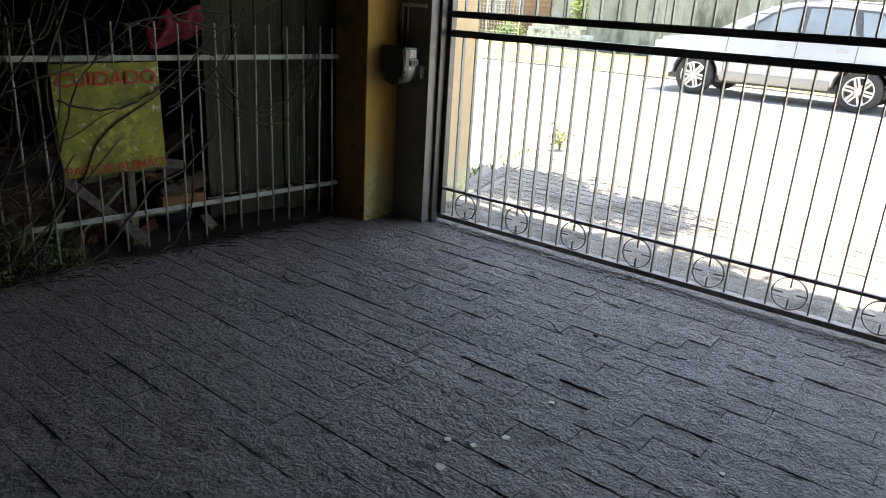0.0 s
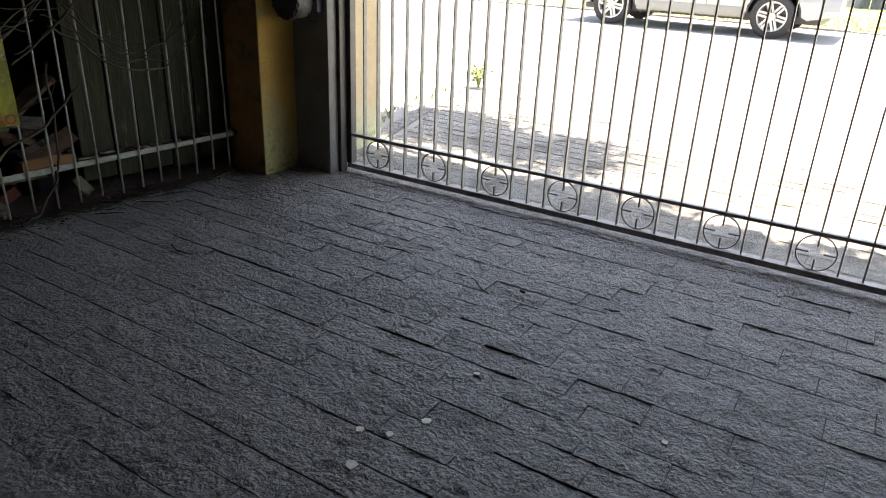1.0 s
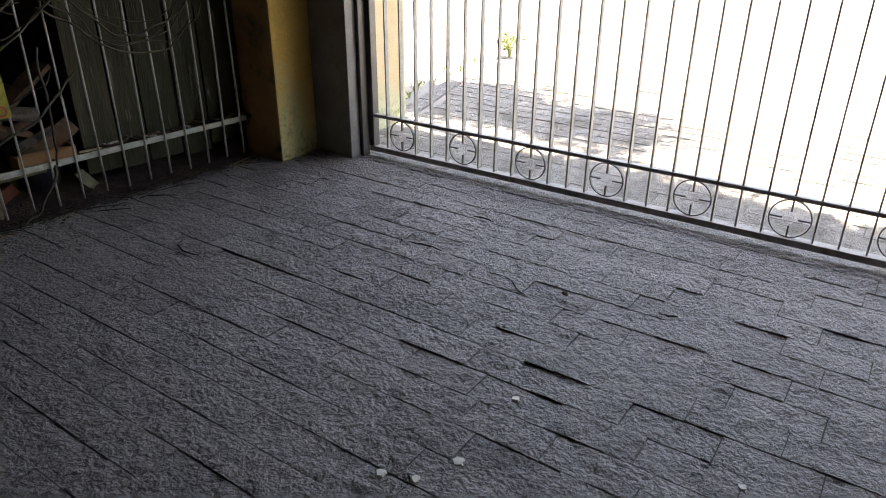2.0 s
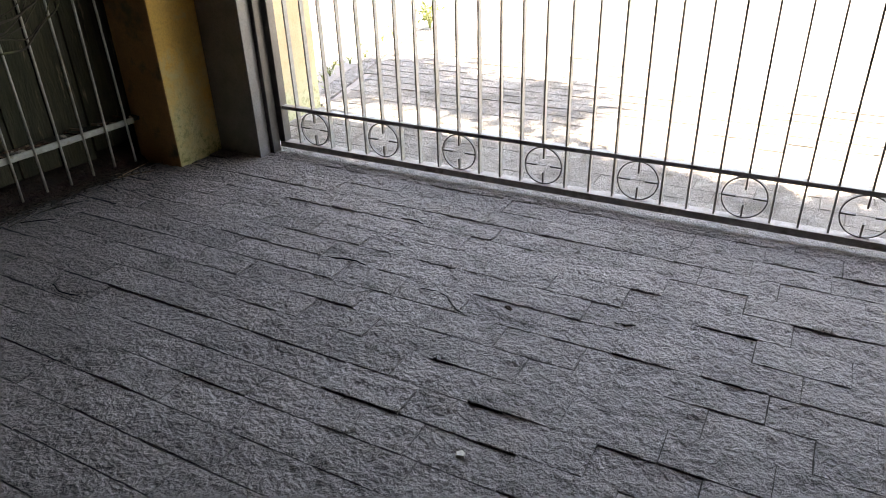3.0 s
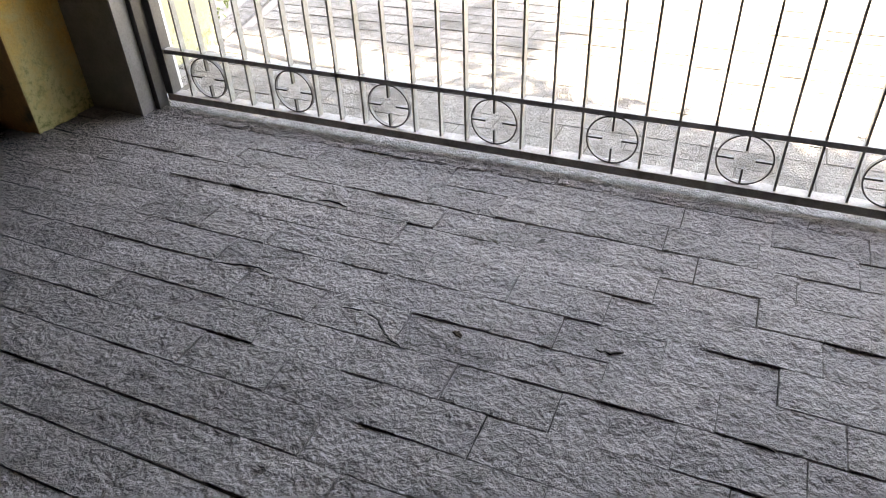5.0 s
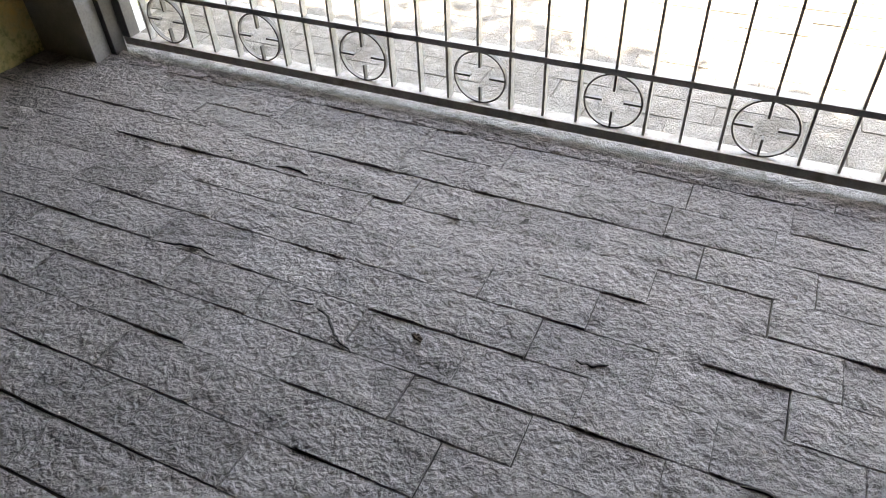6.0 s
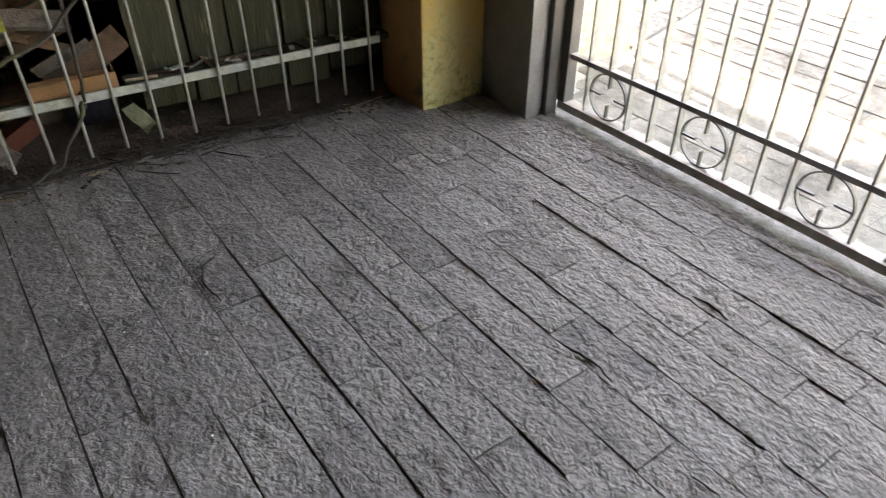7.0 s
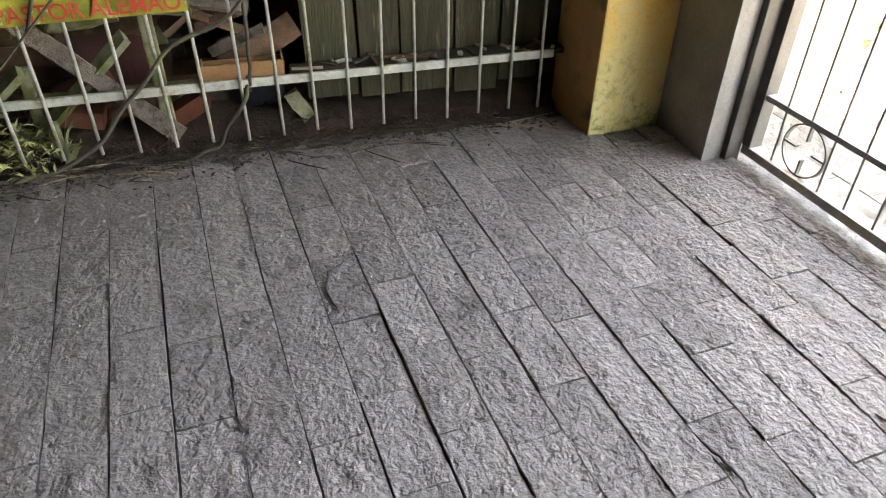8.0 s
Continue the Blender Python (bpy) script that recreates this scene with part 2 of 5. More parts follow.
# unseen walls and roof added to close the covered yard and shape its light
tagged(boxpart("wall_east", (2.6, -5.0, -0.1, 2.8, 3.5, 2.75), WHITEWASH), "unseen pale side wall added to bounce light into the covered yard", "wall", kind="structure")
tagged(boxpart("wall_south", (-6.6, -5.2, -0.1, 2.8, -5.0, 2.75), WHITEWASH), "unseen pale back wall added to bounce light into the covered yard", "wall", kind="structure")
# unseen slab; its eave keeps the sun off the floor inside the gate
tagged(boxpart("ceiling", (-6.8, -5.2, 2.75, 2.8, 4.36, 2.9), DARKCEIL), "unseen roof slab of the covered yard, dark to cut bounced light", "ceiling", kind="structure")
tagged(boxpart("wall_north", (GATE_R + 0.25, 3.5, -0.1, 2.8, 3.75, 2.75), YELLOW), "ochre painted front wall beside the gate", "wall", kind="structure")
tagged(boxpart("lintel", (-3.12, 3.5, 2.02, GATE_R + 0.25, 3.75, 2.75), YELLOW), "ochre painted beam over the gate", "lintel", kind="structure")
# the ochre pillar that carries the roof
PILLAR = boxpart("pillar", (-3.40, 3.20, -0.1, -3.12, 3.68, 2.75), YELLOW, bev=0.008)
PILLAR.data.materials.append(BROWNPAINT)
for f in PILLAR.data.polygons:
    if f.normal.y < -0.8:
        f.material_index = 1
tagged(PILLAR, "ochre and brown painted masonry pillar, stained and mossy at its foot", "pillar", kind="structure")
tagged(boxpart("outer_pillar", (-3.40, 3.68, -0.1, -3.123, 4.33, 2.75), OUTERPAINT, bev=0.008), "weathered pale ochre outer face of the pillar", "pillar", kind="structure")
# unseen closing walls, dark so the gaps between the bars stay black
tagged(boxpart("wall_west", (-6.8, -5.0, -0.1, -6.6, 3.4, 2.75), DARKWALL), "unseen wall added behind the stacked wood, coloured dark as shade", "wall", kind="structure")
tagged(boxpart("wall_northwest", (-6.6, 3.4, -0.1, -3.40, 3.6, 2.75), DARKWALL), "unseen wall added behind the pillar, coloured dark as shade", "wall", kind="structure")


# ---- the gate ----
def flat_bar(bm, x, z0, z1, w=0.007, d=0.026, y=0.0):
    box(bm, x - w / 2, y - d / 2, z0, x + w / 2, y + d / 2, z1)


gate = thing("gate", (0, GATE_Y, 0), "tall painted steel bar gate with rings along its foot", "gate")
Z_BOT0, Z_BOT1, Z_LOW, Z_R1, Z_R2, Z_TOP = 0.012, 0.041, 0.217, 1.184, 1.298, 1.95
boxpart("bottom_rail", (GATE_L, -0.025, Z_BOT0, GATE_R, 0.025, Z_BOT1), BOTTOMPAINT, gate, bev=0.002)
boxpart("ring_rail", (GATE_L + 0.03, -0.016, Z_LOW - 0.009, GATE_R, 0.016, Z_LOW + 0.009), GATEPAINT, gate, bev=0.002)
boxpart("middle_rail", (GATE_L + 0.03, -0.02, Z_R1, GATE_R, 0.02, Z_R1 + 0.042), STEELDARK, gate, bev=0.002)
boxpart("middle_rail", (GATE_L + 0.03, -0.02, Z_R2, GATE_R, 0.02, Z_R2 + 0.04), STEELDARK, gate, bev=0.002)
boxpart("top_rail", (GATE_L, -0.025, Z_TOP, GATE_R, 0.025, Z_TOP + 0.05), STEELDARK, gate, bev=0.002)
boxpart("stile", (GATE_L - 0.012, -0.025, Z_BOT1, GATE_L + 0.033, 0.025, Z_TOP), STEELDARK, gate, bev=0.002)
boxpart("stile", (GATE_R - 0.03, -0.025, Z_BOT1, GATE_R, 0.025, Z_TOP), STEELDARK, gate, bev=0.002)


def bar_mesh(z0, z1):
    b = bmesh.new()
    flat_bar(b, 0, z0, z1)
    me = bpy.data.meshes.new("gate_bar")
    b.to_mesh(me)
    b.free()
    me.materials.append(GATEPAINT)
    return me


FIRST_RING, PITCH = -2.621, 0.4005
long_bar, short_bar, upper_bar = bar_mesh(Z_BOT1, Z_R1), bar_mesh(Z_LOW, Z_R1), bar_mesh(Z_R2 + 0.04, Z_TOP)
for i in range(-1, 80):
    x = FIRST_RING + i * PITCH / 4
    if x > GATE_R - 0.05:
        break
    for me in ((short_bar if i % 4 == 0 else long_bar), upper_bar):
        ob = new("bar", me)
        ob.location = (x + 0.003 * math.sin(i * 5.1), 0, 0)
        ob.rotation_euler = (0, 0, 0.05 * math.sin(i * 3.3))
        ob.parent = gate


def ring_mesh():
    b = bmesh.new()
    zc, r, th, d, seg = (Z_BOT1 + Z_LOW - 0.009) / 2, 0.0835, 0.0045, 0.014, 40
    loops = []
    for rr, yy in ((r, -d / 2), (r, d / 2), (r - th, d / 2), (r - th, -d / 2)):
        loops.append([b.verts.new((rr * math.cos(2 * math.pi * k / seg), yy, zc + rr * math.sin(2 * math.pi * k / seg))) for k in range(seg)])
    for a, c in zip(loops, loops[1:] + loops[:1]):
        for k in range(seg):
            b.faces.new((a[k], a[(k + 1) % seg], c[(k + 1) % seg], c[k]))
    for k in range(4):
        m = Matrix.Translation((0, 0, zc)) @ Matrix.Rotation(k * math.pi / 2, 4, "Y")
        box(b, 0.031, -0.007, -0.003, r - 0.002, 0.007, 0.003, m=m)
    bmesh.ops.recalc_face_normals(b, faces=b.faces[:])
    me = bpy.data.meshes.new("ring")
    b.to_mesh(me)
    b.free()
    me.materials.append(RINGPAINT)
    return me


rm = ring_mesh()
for i in range(18):
    x = FIRST_RING + i * PITCH
    if x < GATE_R - 0.12:
        ob = new("ring", rm)
        ob.location = (x, 0, 0)
        ob.parent = gate

LIPSTEEL = mat("worn_steel_edge", (0.27, 0.27, 0.27), (0.19, 0.19, 0.19), 0.45, 0.2, 10, 120, 0.15, 0.001)
PALESTEEL = mat("pale_steel_paint", (0.62, 0.64, 0.66), (0.5, 0.52, 0.53), 0.5, 0.1, 10, 120, 0.15, 0.001)
# grey steel guide post beside the pillar
post = thing("guide_post", (-2.98, 3.55, 0), "grey painted steel guide post of the gate", "post")
adopt(boxpart("casing", (-3.118, 3.472, -0.05, -2.862, 3.60, 2.01), POSTGREY, bev=0.004), post)
adopt(boxpart("lip", (-2.862, 3.470, -0.05, -2.852, 3.545, 2.01), LIPSTEEL, bev=0.002), post)
adopt(boxpart("channel", (-2.862, 3.548, -0.05, -2.832, 3.603, 2.01), STEELDARK, bev=0.003), post)

# ---- the fence ----
fence = thing("fence", (fence_x(2.2), 2.2, 0), "faded white iron bar fence overgrown with dry vines", "fence")
FA = math.atan(FSLOPE)
fm = Matrix.Translation((fence_x(2.2), 2.2, 0)) @ Matrix.Rotation(-FA, 4, "Z")
fence.matrix_world = fm
for z in (0.233, 1.028):
    boxpart("rail", (-0.006, -2.6, z - 0.0135, 0.006, 0.945, z + 0.0135), FENCEPAINT, fence, bev=0.0015)
b = bmesh.new()
tube(b, [(0, 0, 0.04), (0, 0, 1.195)], 0.0054, 6)
box(b, -0.001, -0.001, 0.04, 0.001, 0.001, 0.05)
fb = bpy.data.meshes.new("fence_bar")
b.to_mesh(fb)
b.free()
fb.materials.append(FENCEPAINT)
for i in range(-22, 9):
    ob = new("bar", fb)
    ob.parent = fence
    ob.location = (0.0112, 0.010 + i * 0.1113, 0.006 + 0.005 * math.sin(i * 2.1))
    ob.rotation_euler = (0.008 * math.sin(i * 1.7), 0.008 * math.sin(i * 2.9), 0)


# ---- more materials ----
PLASTIC = mat("black_plastic", (0.045, 0.048, 0.054), (0.03, 0.032, 0.036), 0.4, 0, 20, 200, 0.1, 0.0005)
GREYPLASTIC = mat("grey_plastic", (0.17, 0.18, 0.19), (0.13, 0.138, 0.145), 0.4, 0, 20, 200, 0.1, 0.0005)
ALU = mat("cast_aluminium", (0.66, 0.66, 0.64), (0.52, 0.52, 0.5), 0.5, 0.3, 30, 200, 0.2, 0.0005)
RODSTEEL = mat("bright_steel", (0.75, 0.75, 0.74), (0.6, 0.6, 0.59), 0.25, 0.8, 30, 200, 0.1, 0.0005)
PAPER = mat("white_label", (0.75, 0.75, 0.74), (0.65, 0.65, 0.64), 0.7, 0, 30, 200, 0.0)
INK = mat("grey_ink", (0.15, 0.15, 0.16), (0.12, 0.12, 0.13), 0.7, 0, 30, 200, 0.0)
BOARD = mat("mossy_board", (0.052, 0.048, 0.028), (0.026, 0.03, 0.015), 0.9, 0, 22, 120, 1.0, 0.006, (0.2, 0.17, 0.12), 0.2, 34.0, per_object=0.25, grain=(1.0, 1.0, 0.13))
WOODGREY = mat("weathered_plank", (0.15, 0.128, 0.112), (0.085, 0.07, 0.06), 0.9, 0, 30, 140, 1.0, 0.006, (0.045, 0.036, 0.026), 0.5, 14.0, per_object=0.3)
WOODBROWN = mat("split_wood", (0.15, 0.09, 0.055), (0.085, 0.05, 0.032), 0.9, 0, 14, 110, 0.8, 0.004, (0.045, 0.03, 0.02), 0.5, 6.0, per_object=0.4)
MOSSWHITE = mat("mossy_white_paint", (0.2, 0.205, 0.15), (0.115, 0.125, 0.07), 0.85, 0, 14, 110, 0.6, 0.003, (0.095, 0.11, 0.035), 0.6, 16.0)
CARD = mat("brown_cardboard", (0.32, 0.17, 0.08), (0.25, 0.135, 0.065), 0.9, 0, 6, 120, 0.2, 0.001)
TERRA = mat("red_brick", (0.15, 0.045, 0.027), (0.09, 0.028, 0.018), 0.9, 0, 10, 110, 0.6, 0.003)
NAVY = mat("dark_blue_plastic", (0.01, 0.013, 0.025), (0.008, 0.01, 0.018), 0.5, 0, 10, 110, 0.1, 0.001)
CLOTH = mat("red_cloth", (0.26, 0.025, 0.05), (0.16, 0.015, 0.03), 0.9, 0, 10, 160, 0.4, 0.002)
SOIL = mat("dark_soil", (0.062, 0.034, 0.026), (0.03, 0.018, 0.014), 0.95, 0, 15, 90, 1.0, 0.02)
LITTER = mat("leaf_litter", (0.06, 0.042, 0.03), (0.03, 0.022, 0.017), 0.9, 0, 30, 200, 0.3, 0.001, island=True)
VINE = mat("dry_vine_bark", (0.07, 0.06, 0.048), (0.036, 0.032, 0.026), 0.9, 0, 25, 160, 0.7, 0.002, (0.11, 0.125, 0.055), 0.4, 7.0)
TWIG = mat("pale_twig", (0.36, 0.28, 0.19), (0.25, 0.19, 0.13), 0.9, 0, 25, 160, 0.4, 0.001, per_object=0.3)
SIGNMAT = mat("faded_sign", (0.34, 0.325, 0.04), (0.15, 0.165, 0.022), 0.7, 0, 9, 45, 0.3, 0.001, (0.66, 0.66, 0.52), 0.3, 24.0)
SIGNDARK = mat("faded_print", (0.17, 0.175, 0.035), (0.25, 0.245, 0.045), 0.7, 0, 20, 90, 0.2, 0.001, (0.4, 0.38, 0.06), 0.6, 26.0)
SIGNRED = mat("faded_red_print", (0.48, 0.05, 0.025), (0.4, 0.065, 0.03), 0.7, 0, 40, 120, 0.1, 0.001, (0.38, 0.24, 0.07), 0.15, 28.0)
LEAF = mat("leaf_green", (0.07, 0.13, 0.025), (0.1, 0.16, 0.035), 0.6, 0, 6, 60, 0.2, 0.001, island=True)
WEED = mat("weed_green", (0.2, 0.27, 0.08), (0.26, 0.3, 0.11), 0.6, 0, 6, 60, 0.2, 0.001, island=True)
BARK = mat("tree_bark", (0.16, 0.13, 0.1), (0.1, 0.08, 0.06), 0.95, 0, 9, 60, 1.0, 0.01)
CARPAINT = mat("silver_white_car_paint", (0.33, 0.345, 0.355), (0.32, 0.335, 0.345), 0.25, 0.1, 0.3, 0.25, 0.0, coat=0.8)
# body paint with the shade and ground reflection of the lower doors mixed in
SILLSHADE = mat("shaded_sill_tone", (0.24, 0.235, 0.21), (0.225, 0.22, 0.197), 0.4, 0, 0.4, 0.3, 0.0)
RUBBER = mat("tyre_rubber", (0.03, 0.03, 0.031), (0.022, 0.022, 0.023), 0.85, 0, 20, 120, 0.4, 0.002)
RIM = mat("alloy_rim", (0.6, 0.6, 0.6), (0.52, 0.52, 0.52), 0.3, 0.7, 20, 100, 0.0)
TINT = mat("tinted_glass", (0.15, 0.18, 0.2), (0.1, 0.12, 0.135), 0.06, 0, 0.8, 0.4, 0.0, coat=1.0)
LAMPRED = mat("tail_lamp_red", (0.5, 0.03, 0.03), (0.4, 0.02, 0.02), 0.25, 0, 4, 30, 0.0)
FARWALL = mat("old_render", (0.25, 0.255, 0.25), (0.15, 0.155, 0.15), 0.95, 0, 1.8, 14, 0.4, 0.01, (0.07, 0.075, 0.068), 0.5, 1.3, grain=(1.0, 1.0, 0.3))
PALEROCK = mat("pale_stone_wall", (0.5, 0.5, 0.49), (0.25, 0.255, 0.25), 0.95, 0, 5, 30, 0.8, 0.03, (0.11, 0.115, 0.1), 0.45, 3.0)
BRICK = mat("house_brick", (0.22, 0.13, 0.09), (0.16, 0.1, 0.07), 0.95, 0, 3, 30, 0.4, 0.01, per_object=0.3)
ROOFTILE = mat("roof_tile", (0.3, 0.15, 0.09), (0.22, 0.11, 0.07), 0.95, 0, 3, 30, 0.4, 0.01)
WIRE = mat("galvanised_wire", (0.45, 0.46, 0.46), (0.35, 0.36, 0.36), 0.5, 0.6, 20, 100, 0.0)
SPOT = mat("pale_lichen", (0.74, 0.72, 0.65), (0.56, 0.545, 0.49), 0.9, 0, 60, 200, 0.4, 0.001)

# ---- outer side of the gate: pale guide, stone drive ----
outer = thing("outer_guide", (-3.03, 3.75, 0), "pale painted steel guide outside the gate", "post")
adopt(boxpart("casing", (-3.118, 3.69, -0.05, -2.93, 3.80, 2.01), PALESTEEL, bev=0.004), outer)


def drive_z(y):
    return ground_z(y) + 0.012


rnd = random.Random(11)
drive = thing("drive", (0, 3.72, 0), "worn pale split-stone drive outside the gate", "paving", kind="structure")


def drive_stone(seed):
    q = random.Random(seed)
    j = lambda: q.uniform(-0.003, 0.003)
    v = []
    for zz, s in ((-0.03, 0.0), (0.0, 0.0008)):
        for px, py in ((-0.1234 + s, -0.0596 + s), (0.1234 - s, -0.0596 + s), (0.1234 - s, 0.0596 - s), (-0.1234 + s, 0.0596 - s)):
            v.append((px + j(), py + j(), zz + (j() * 0.25 if s else 0)))
    me = bpy.data.meshes.new("drive_stone")
    me.from_pydata(v, [], [(4, 5, 6, 7), (0, 1, 5, 4), (1, 2, 6, 5), (2, 3, 7, 6), (3, 0, 4, 7)])
    me.materials.append(STONE_OUT)
    return me


JOINT_OUT = mat("drive_joint_dirt", (0.19, 0.18, 0.165), (0.12, 0.114, 0.104), 0.95, 0, 20, 150, 0.8, 0.004)
bm = bmesh.new()
prev = None
for k in range(13):                                    # the dark bed in which the stones lie
    yc = 3.722 + k * 0.23
    edge = min(4.2, -3.6 + (6.55 - yc) / 0.30)
    row_ = [bm.verts.new((x, yc, ground_z(yc) + 0.0012)) for x in (-3.05 - 0.24 * (yc - 4.3), max(edge, -3.0))]
    if prev:
        bm.faces.new((prev[0], prev[1], row_[1], row_[0]))
    prev = row_
adopt(part("bed", bm, JOINT_OUT), drive)
dm = [drive_stone(i) for i in range(12)]
vv, ff = [], []
for r in range(0, 24):
    yc = 3.781 + r * 0.122
    off = rnd.random() * 0.25
    for i in range(-16, 18):
        xc = off + i * 0.25 + 0.125
        if xc < -3.05 - 0.24 * (yc - 4.3) or xc > 4.2 or yc > 6.55 + (xc + 3.6) * -0.30:
            continue
        me = dm[rnd.randrange(12)]
        m = Matrix.Translation((xc, yc, ground_z(yc) + 0.004 + rnd.uniform(-0.0012, 0.0012)))
        if xc < 1.3:
            ob = new("paving_stone", me)
            ob.parent = drive
            ob.location = m.translation - Vector((0, 3.72, 0))
        else:
            k = len(vv)
            vv += [m @ v.co for v in me.vertices]
            ff += [[k + q for q in p.vertices] for p in me.polygons]
me = bpy.data.meshes.new("drive_stones")
me.from_pydata(vv, [], ff)
me.materials.append(STONE_OUT)
tagged(adopt(new("paving_stones", me), drive), kind="stuff")
bm = bmesh.new()
pts = [(-3.16 - 0.24 * (y - 4.3), y) for y in (4.34, 4.8, 5.3, 5.8, 6.4)]
for (xa, ya), (xb, yb) in zip(pts, pts[1:]):
    v = [bm.verts.new(c) for c in ((xa - 0.08, ya, -0.1), (xa + 0.05, ya, -0.1), (xb + 0.05, yb - 0.008, -0.1), (xb - 0.08, yb - 0.008, -0.1))]
    w = [bm.verts.new((c.co.x, c.co.y, ground_z(c.co.y) + 0.016)) for c in v]
    for q in ((w[0], w[1], w[2], w[3]), (v[0], v[1], w[1], w[0]), (v[1], v[2], w[2], w[1]), (v[2], v[3], w[3], w[2]), (v[3], v[0], w[0], w[3])):
        bm.faces.new(q)
tagged(part("drive_edging", bm, LIPCONC), "low concrete edging along the stone drive", "edging", kind="structure")


# ---- leaves, weed and street tree ----
def leaf_cloud(centres, count, spread, size, seed, droop=0.3, material=LEAF):
    """Small folded leaves scattered round many centres."""
    r = random.Random(seed)
    vs, fs = [], []
    for _ in range(count):
        c = centres[r.randrange(len(centres))]
        p = Vector(c) + Vector((r.gauss(0, spread), r.gauss(0, spread), r.gauss(0, spread * 0.7)))
        s = size * r.uniform(0.6, 1.3)
        e = Euler((r.uniform(-0.9, 0.9), r.uniform(-0.9, 0.9) - droop, r.uniform(0, 6.28))).to_matrix()
        k = len(vs)
        for q in ((-s, 0, 0), (-0.2 * s, -0.32 * s, 0.1 * s), (s, 0, -0.1 * s), (-0.2 * s, 0.32 * s, 0.1 * s)):
            vs.append(p + e @ Vector(q))
        fs += [(k, k + 1, k + 2), (k, k + 2, k + 3)]
    me = bpy.data.meshes.new("crown")
    me.from_pydata(vs, [], fs)
    me.materials.append(material)
    return me


weed = thing("weed", (-3.55, 6.48, ground_z(6.48)), "small green weed in the gap beside the drive", "plant")
bm = bmesh.new()
wr = random.Random(3)
tips = []
for i in range(14):
    a, l = wr.uniform(0, 6.28), wr.uniform(0.12, 0.3)
    tip = (math.cos(a) * l * 0.5, math.sin(a) * l * 0.5, l)
    tube(bm, [(0, 0, -0.02), (tip[0] * 0.3, tip[1] * 0.3, l * 0.55), tip], [0.004, 0.003, 0.0015], 4)
    tips += [tip, (tip[0] * 0.5, tip[1] * 0.5, l * 0.65)]
part("stems", bm, WEED, weed)
ob = new("leaves", leaf_cloud(tips, 170, 0.03, 0.032, 5, material=WEED))
ob.parent = weed

tg = random.Random(14)
for i in range(11):                                    # grass in the gap between edging and pillar
    yy = 4.42 + i * 0.17 + tg.uniform(-0.05, 0.05)
    xx = -3.30 - 0.24 * (yy - 4.3) + tg.uniform(-0.12, 0.06)
    tuft = thing("grass_tuft", (xx, yy, ground_z(yy)), "small dry yellow-green grass tuft beside the drive", "grass", "grass tufts")
    bm = bmesh.new()
    ends = []
    for k in range(9):
        a, l = tg.uniform(0, 6.28), tg.uniform(0.03, 0.08)
        tip = (math.cos(a) * l * 0.6, math.sin(a) * l * 0.6, l)
        tube(bm, [(0, 0, -0.01), (tip[0] * 0.35, tip[1] * 0.35, l * 0.6), tip], [0.003, 0.0025, 0.001], 4)
        ends.append(tip)
    part("stems", bm, WEED, tuft)
    ob = new("leaves", leaf_cloud(ends, 22, 0.02, 0.016, 90 + i, material=WEED))
    ob.parent = tuft

tree = thing("street_tree", (-5.3, 5.4, 0), "leafy street tree that shades the stone drive", "tree")
bm = bmesh.new()
tube(bm, [(0, 0, -0.1), (0.03, 0.05, 0.6), (0.1, 0, 1.8), (0.25, 0.1, 3.2), (0.4, 0.2, 4.4)], [0.2, 0.15, 0.13, 0.11, 0.07], 12)
part("trunk", bm, BARK, tree)
SHIFT = Vector((sun_dir.x / sun_dir.z, sun_dir.y / sun_dir.z, 1.0))
tr = random.Random(21)
centres = []
for i in range(72):                                   # boughs over the strip along the gate
    x = -3.3 + 5.0 * (i + 0.5) / 72
    for k in range(2):
        h = tr.uniform(4.2, 5.4)
        centres.append(Vector((x + tr.uniform(-0.1, 0.1), 3.62 + k * 0.3 + tr.uniform(-0.08, 0.14) + 0.1 * math.sin(x * 3.0), 0)) + SHIFT * h)
for i in range(60):                                   # boughs over the middle of the drive
    x = tr.uniform(-3.5, -1.6)
    y = tr.uniform(4.62, 5.3) + (x + 2.5) * -0.12
    centres.append(Vector((x, y, 0)) + SHIFT * tr.uniform(4.6, 6.0))
for i in range(130):
    a, rr, h = tr.uniform(0, 6.28), math.sqrt(tr.random()) * 1.6, tr.uniform(3.8, 6.6)
    centres.append(Vector((-5.6 + math.cos(a) * rr, 6.3 + math.sin(a) * rr, h)))
bm = bmesh.new()
for i in range(0, len(centres), 9):
    c = centres[i] - Vector((-5.3, 5.4, 0))
    z0 = tr.uniform(2.6, 4.2)
    mid = Vector((c.x * 0.45, c.y * 0.45, (z0 + c.z) / 2 + 0.35))
    tube(bm, [(0.25, 0.1, z0), mid, c], [0.045, 0.028, 0.008], 6)
part("limbs", bm, BARK, tree)
for cs, cnt, sp, sd in ((centres[:144], 9000, 0.11, 8), (centres[144:204], 5200, 0.14, 9), (centres[204:], 4000, 0.16, 10)):
    ob = new("crown", leaf_cloud([c - Vector((-5.3, 5.4, 0)) for c in cs], cnt, sp, 0.075, sd))
    ob.parent = tree

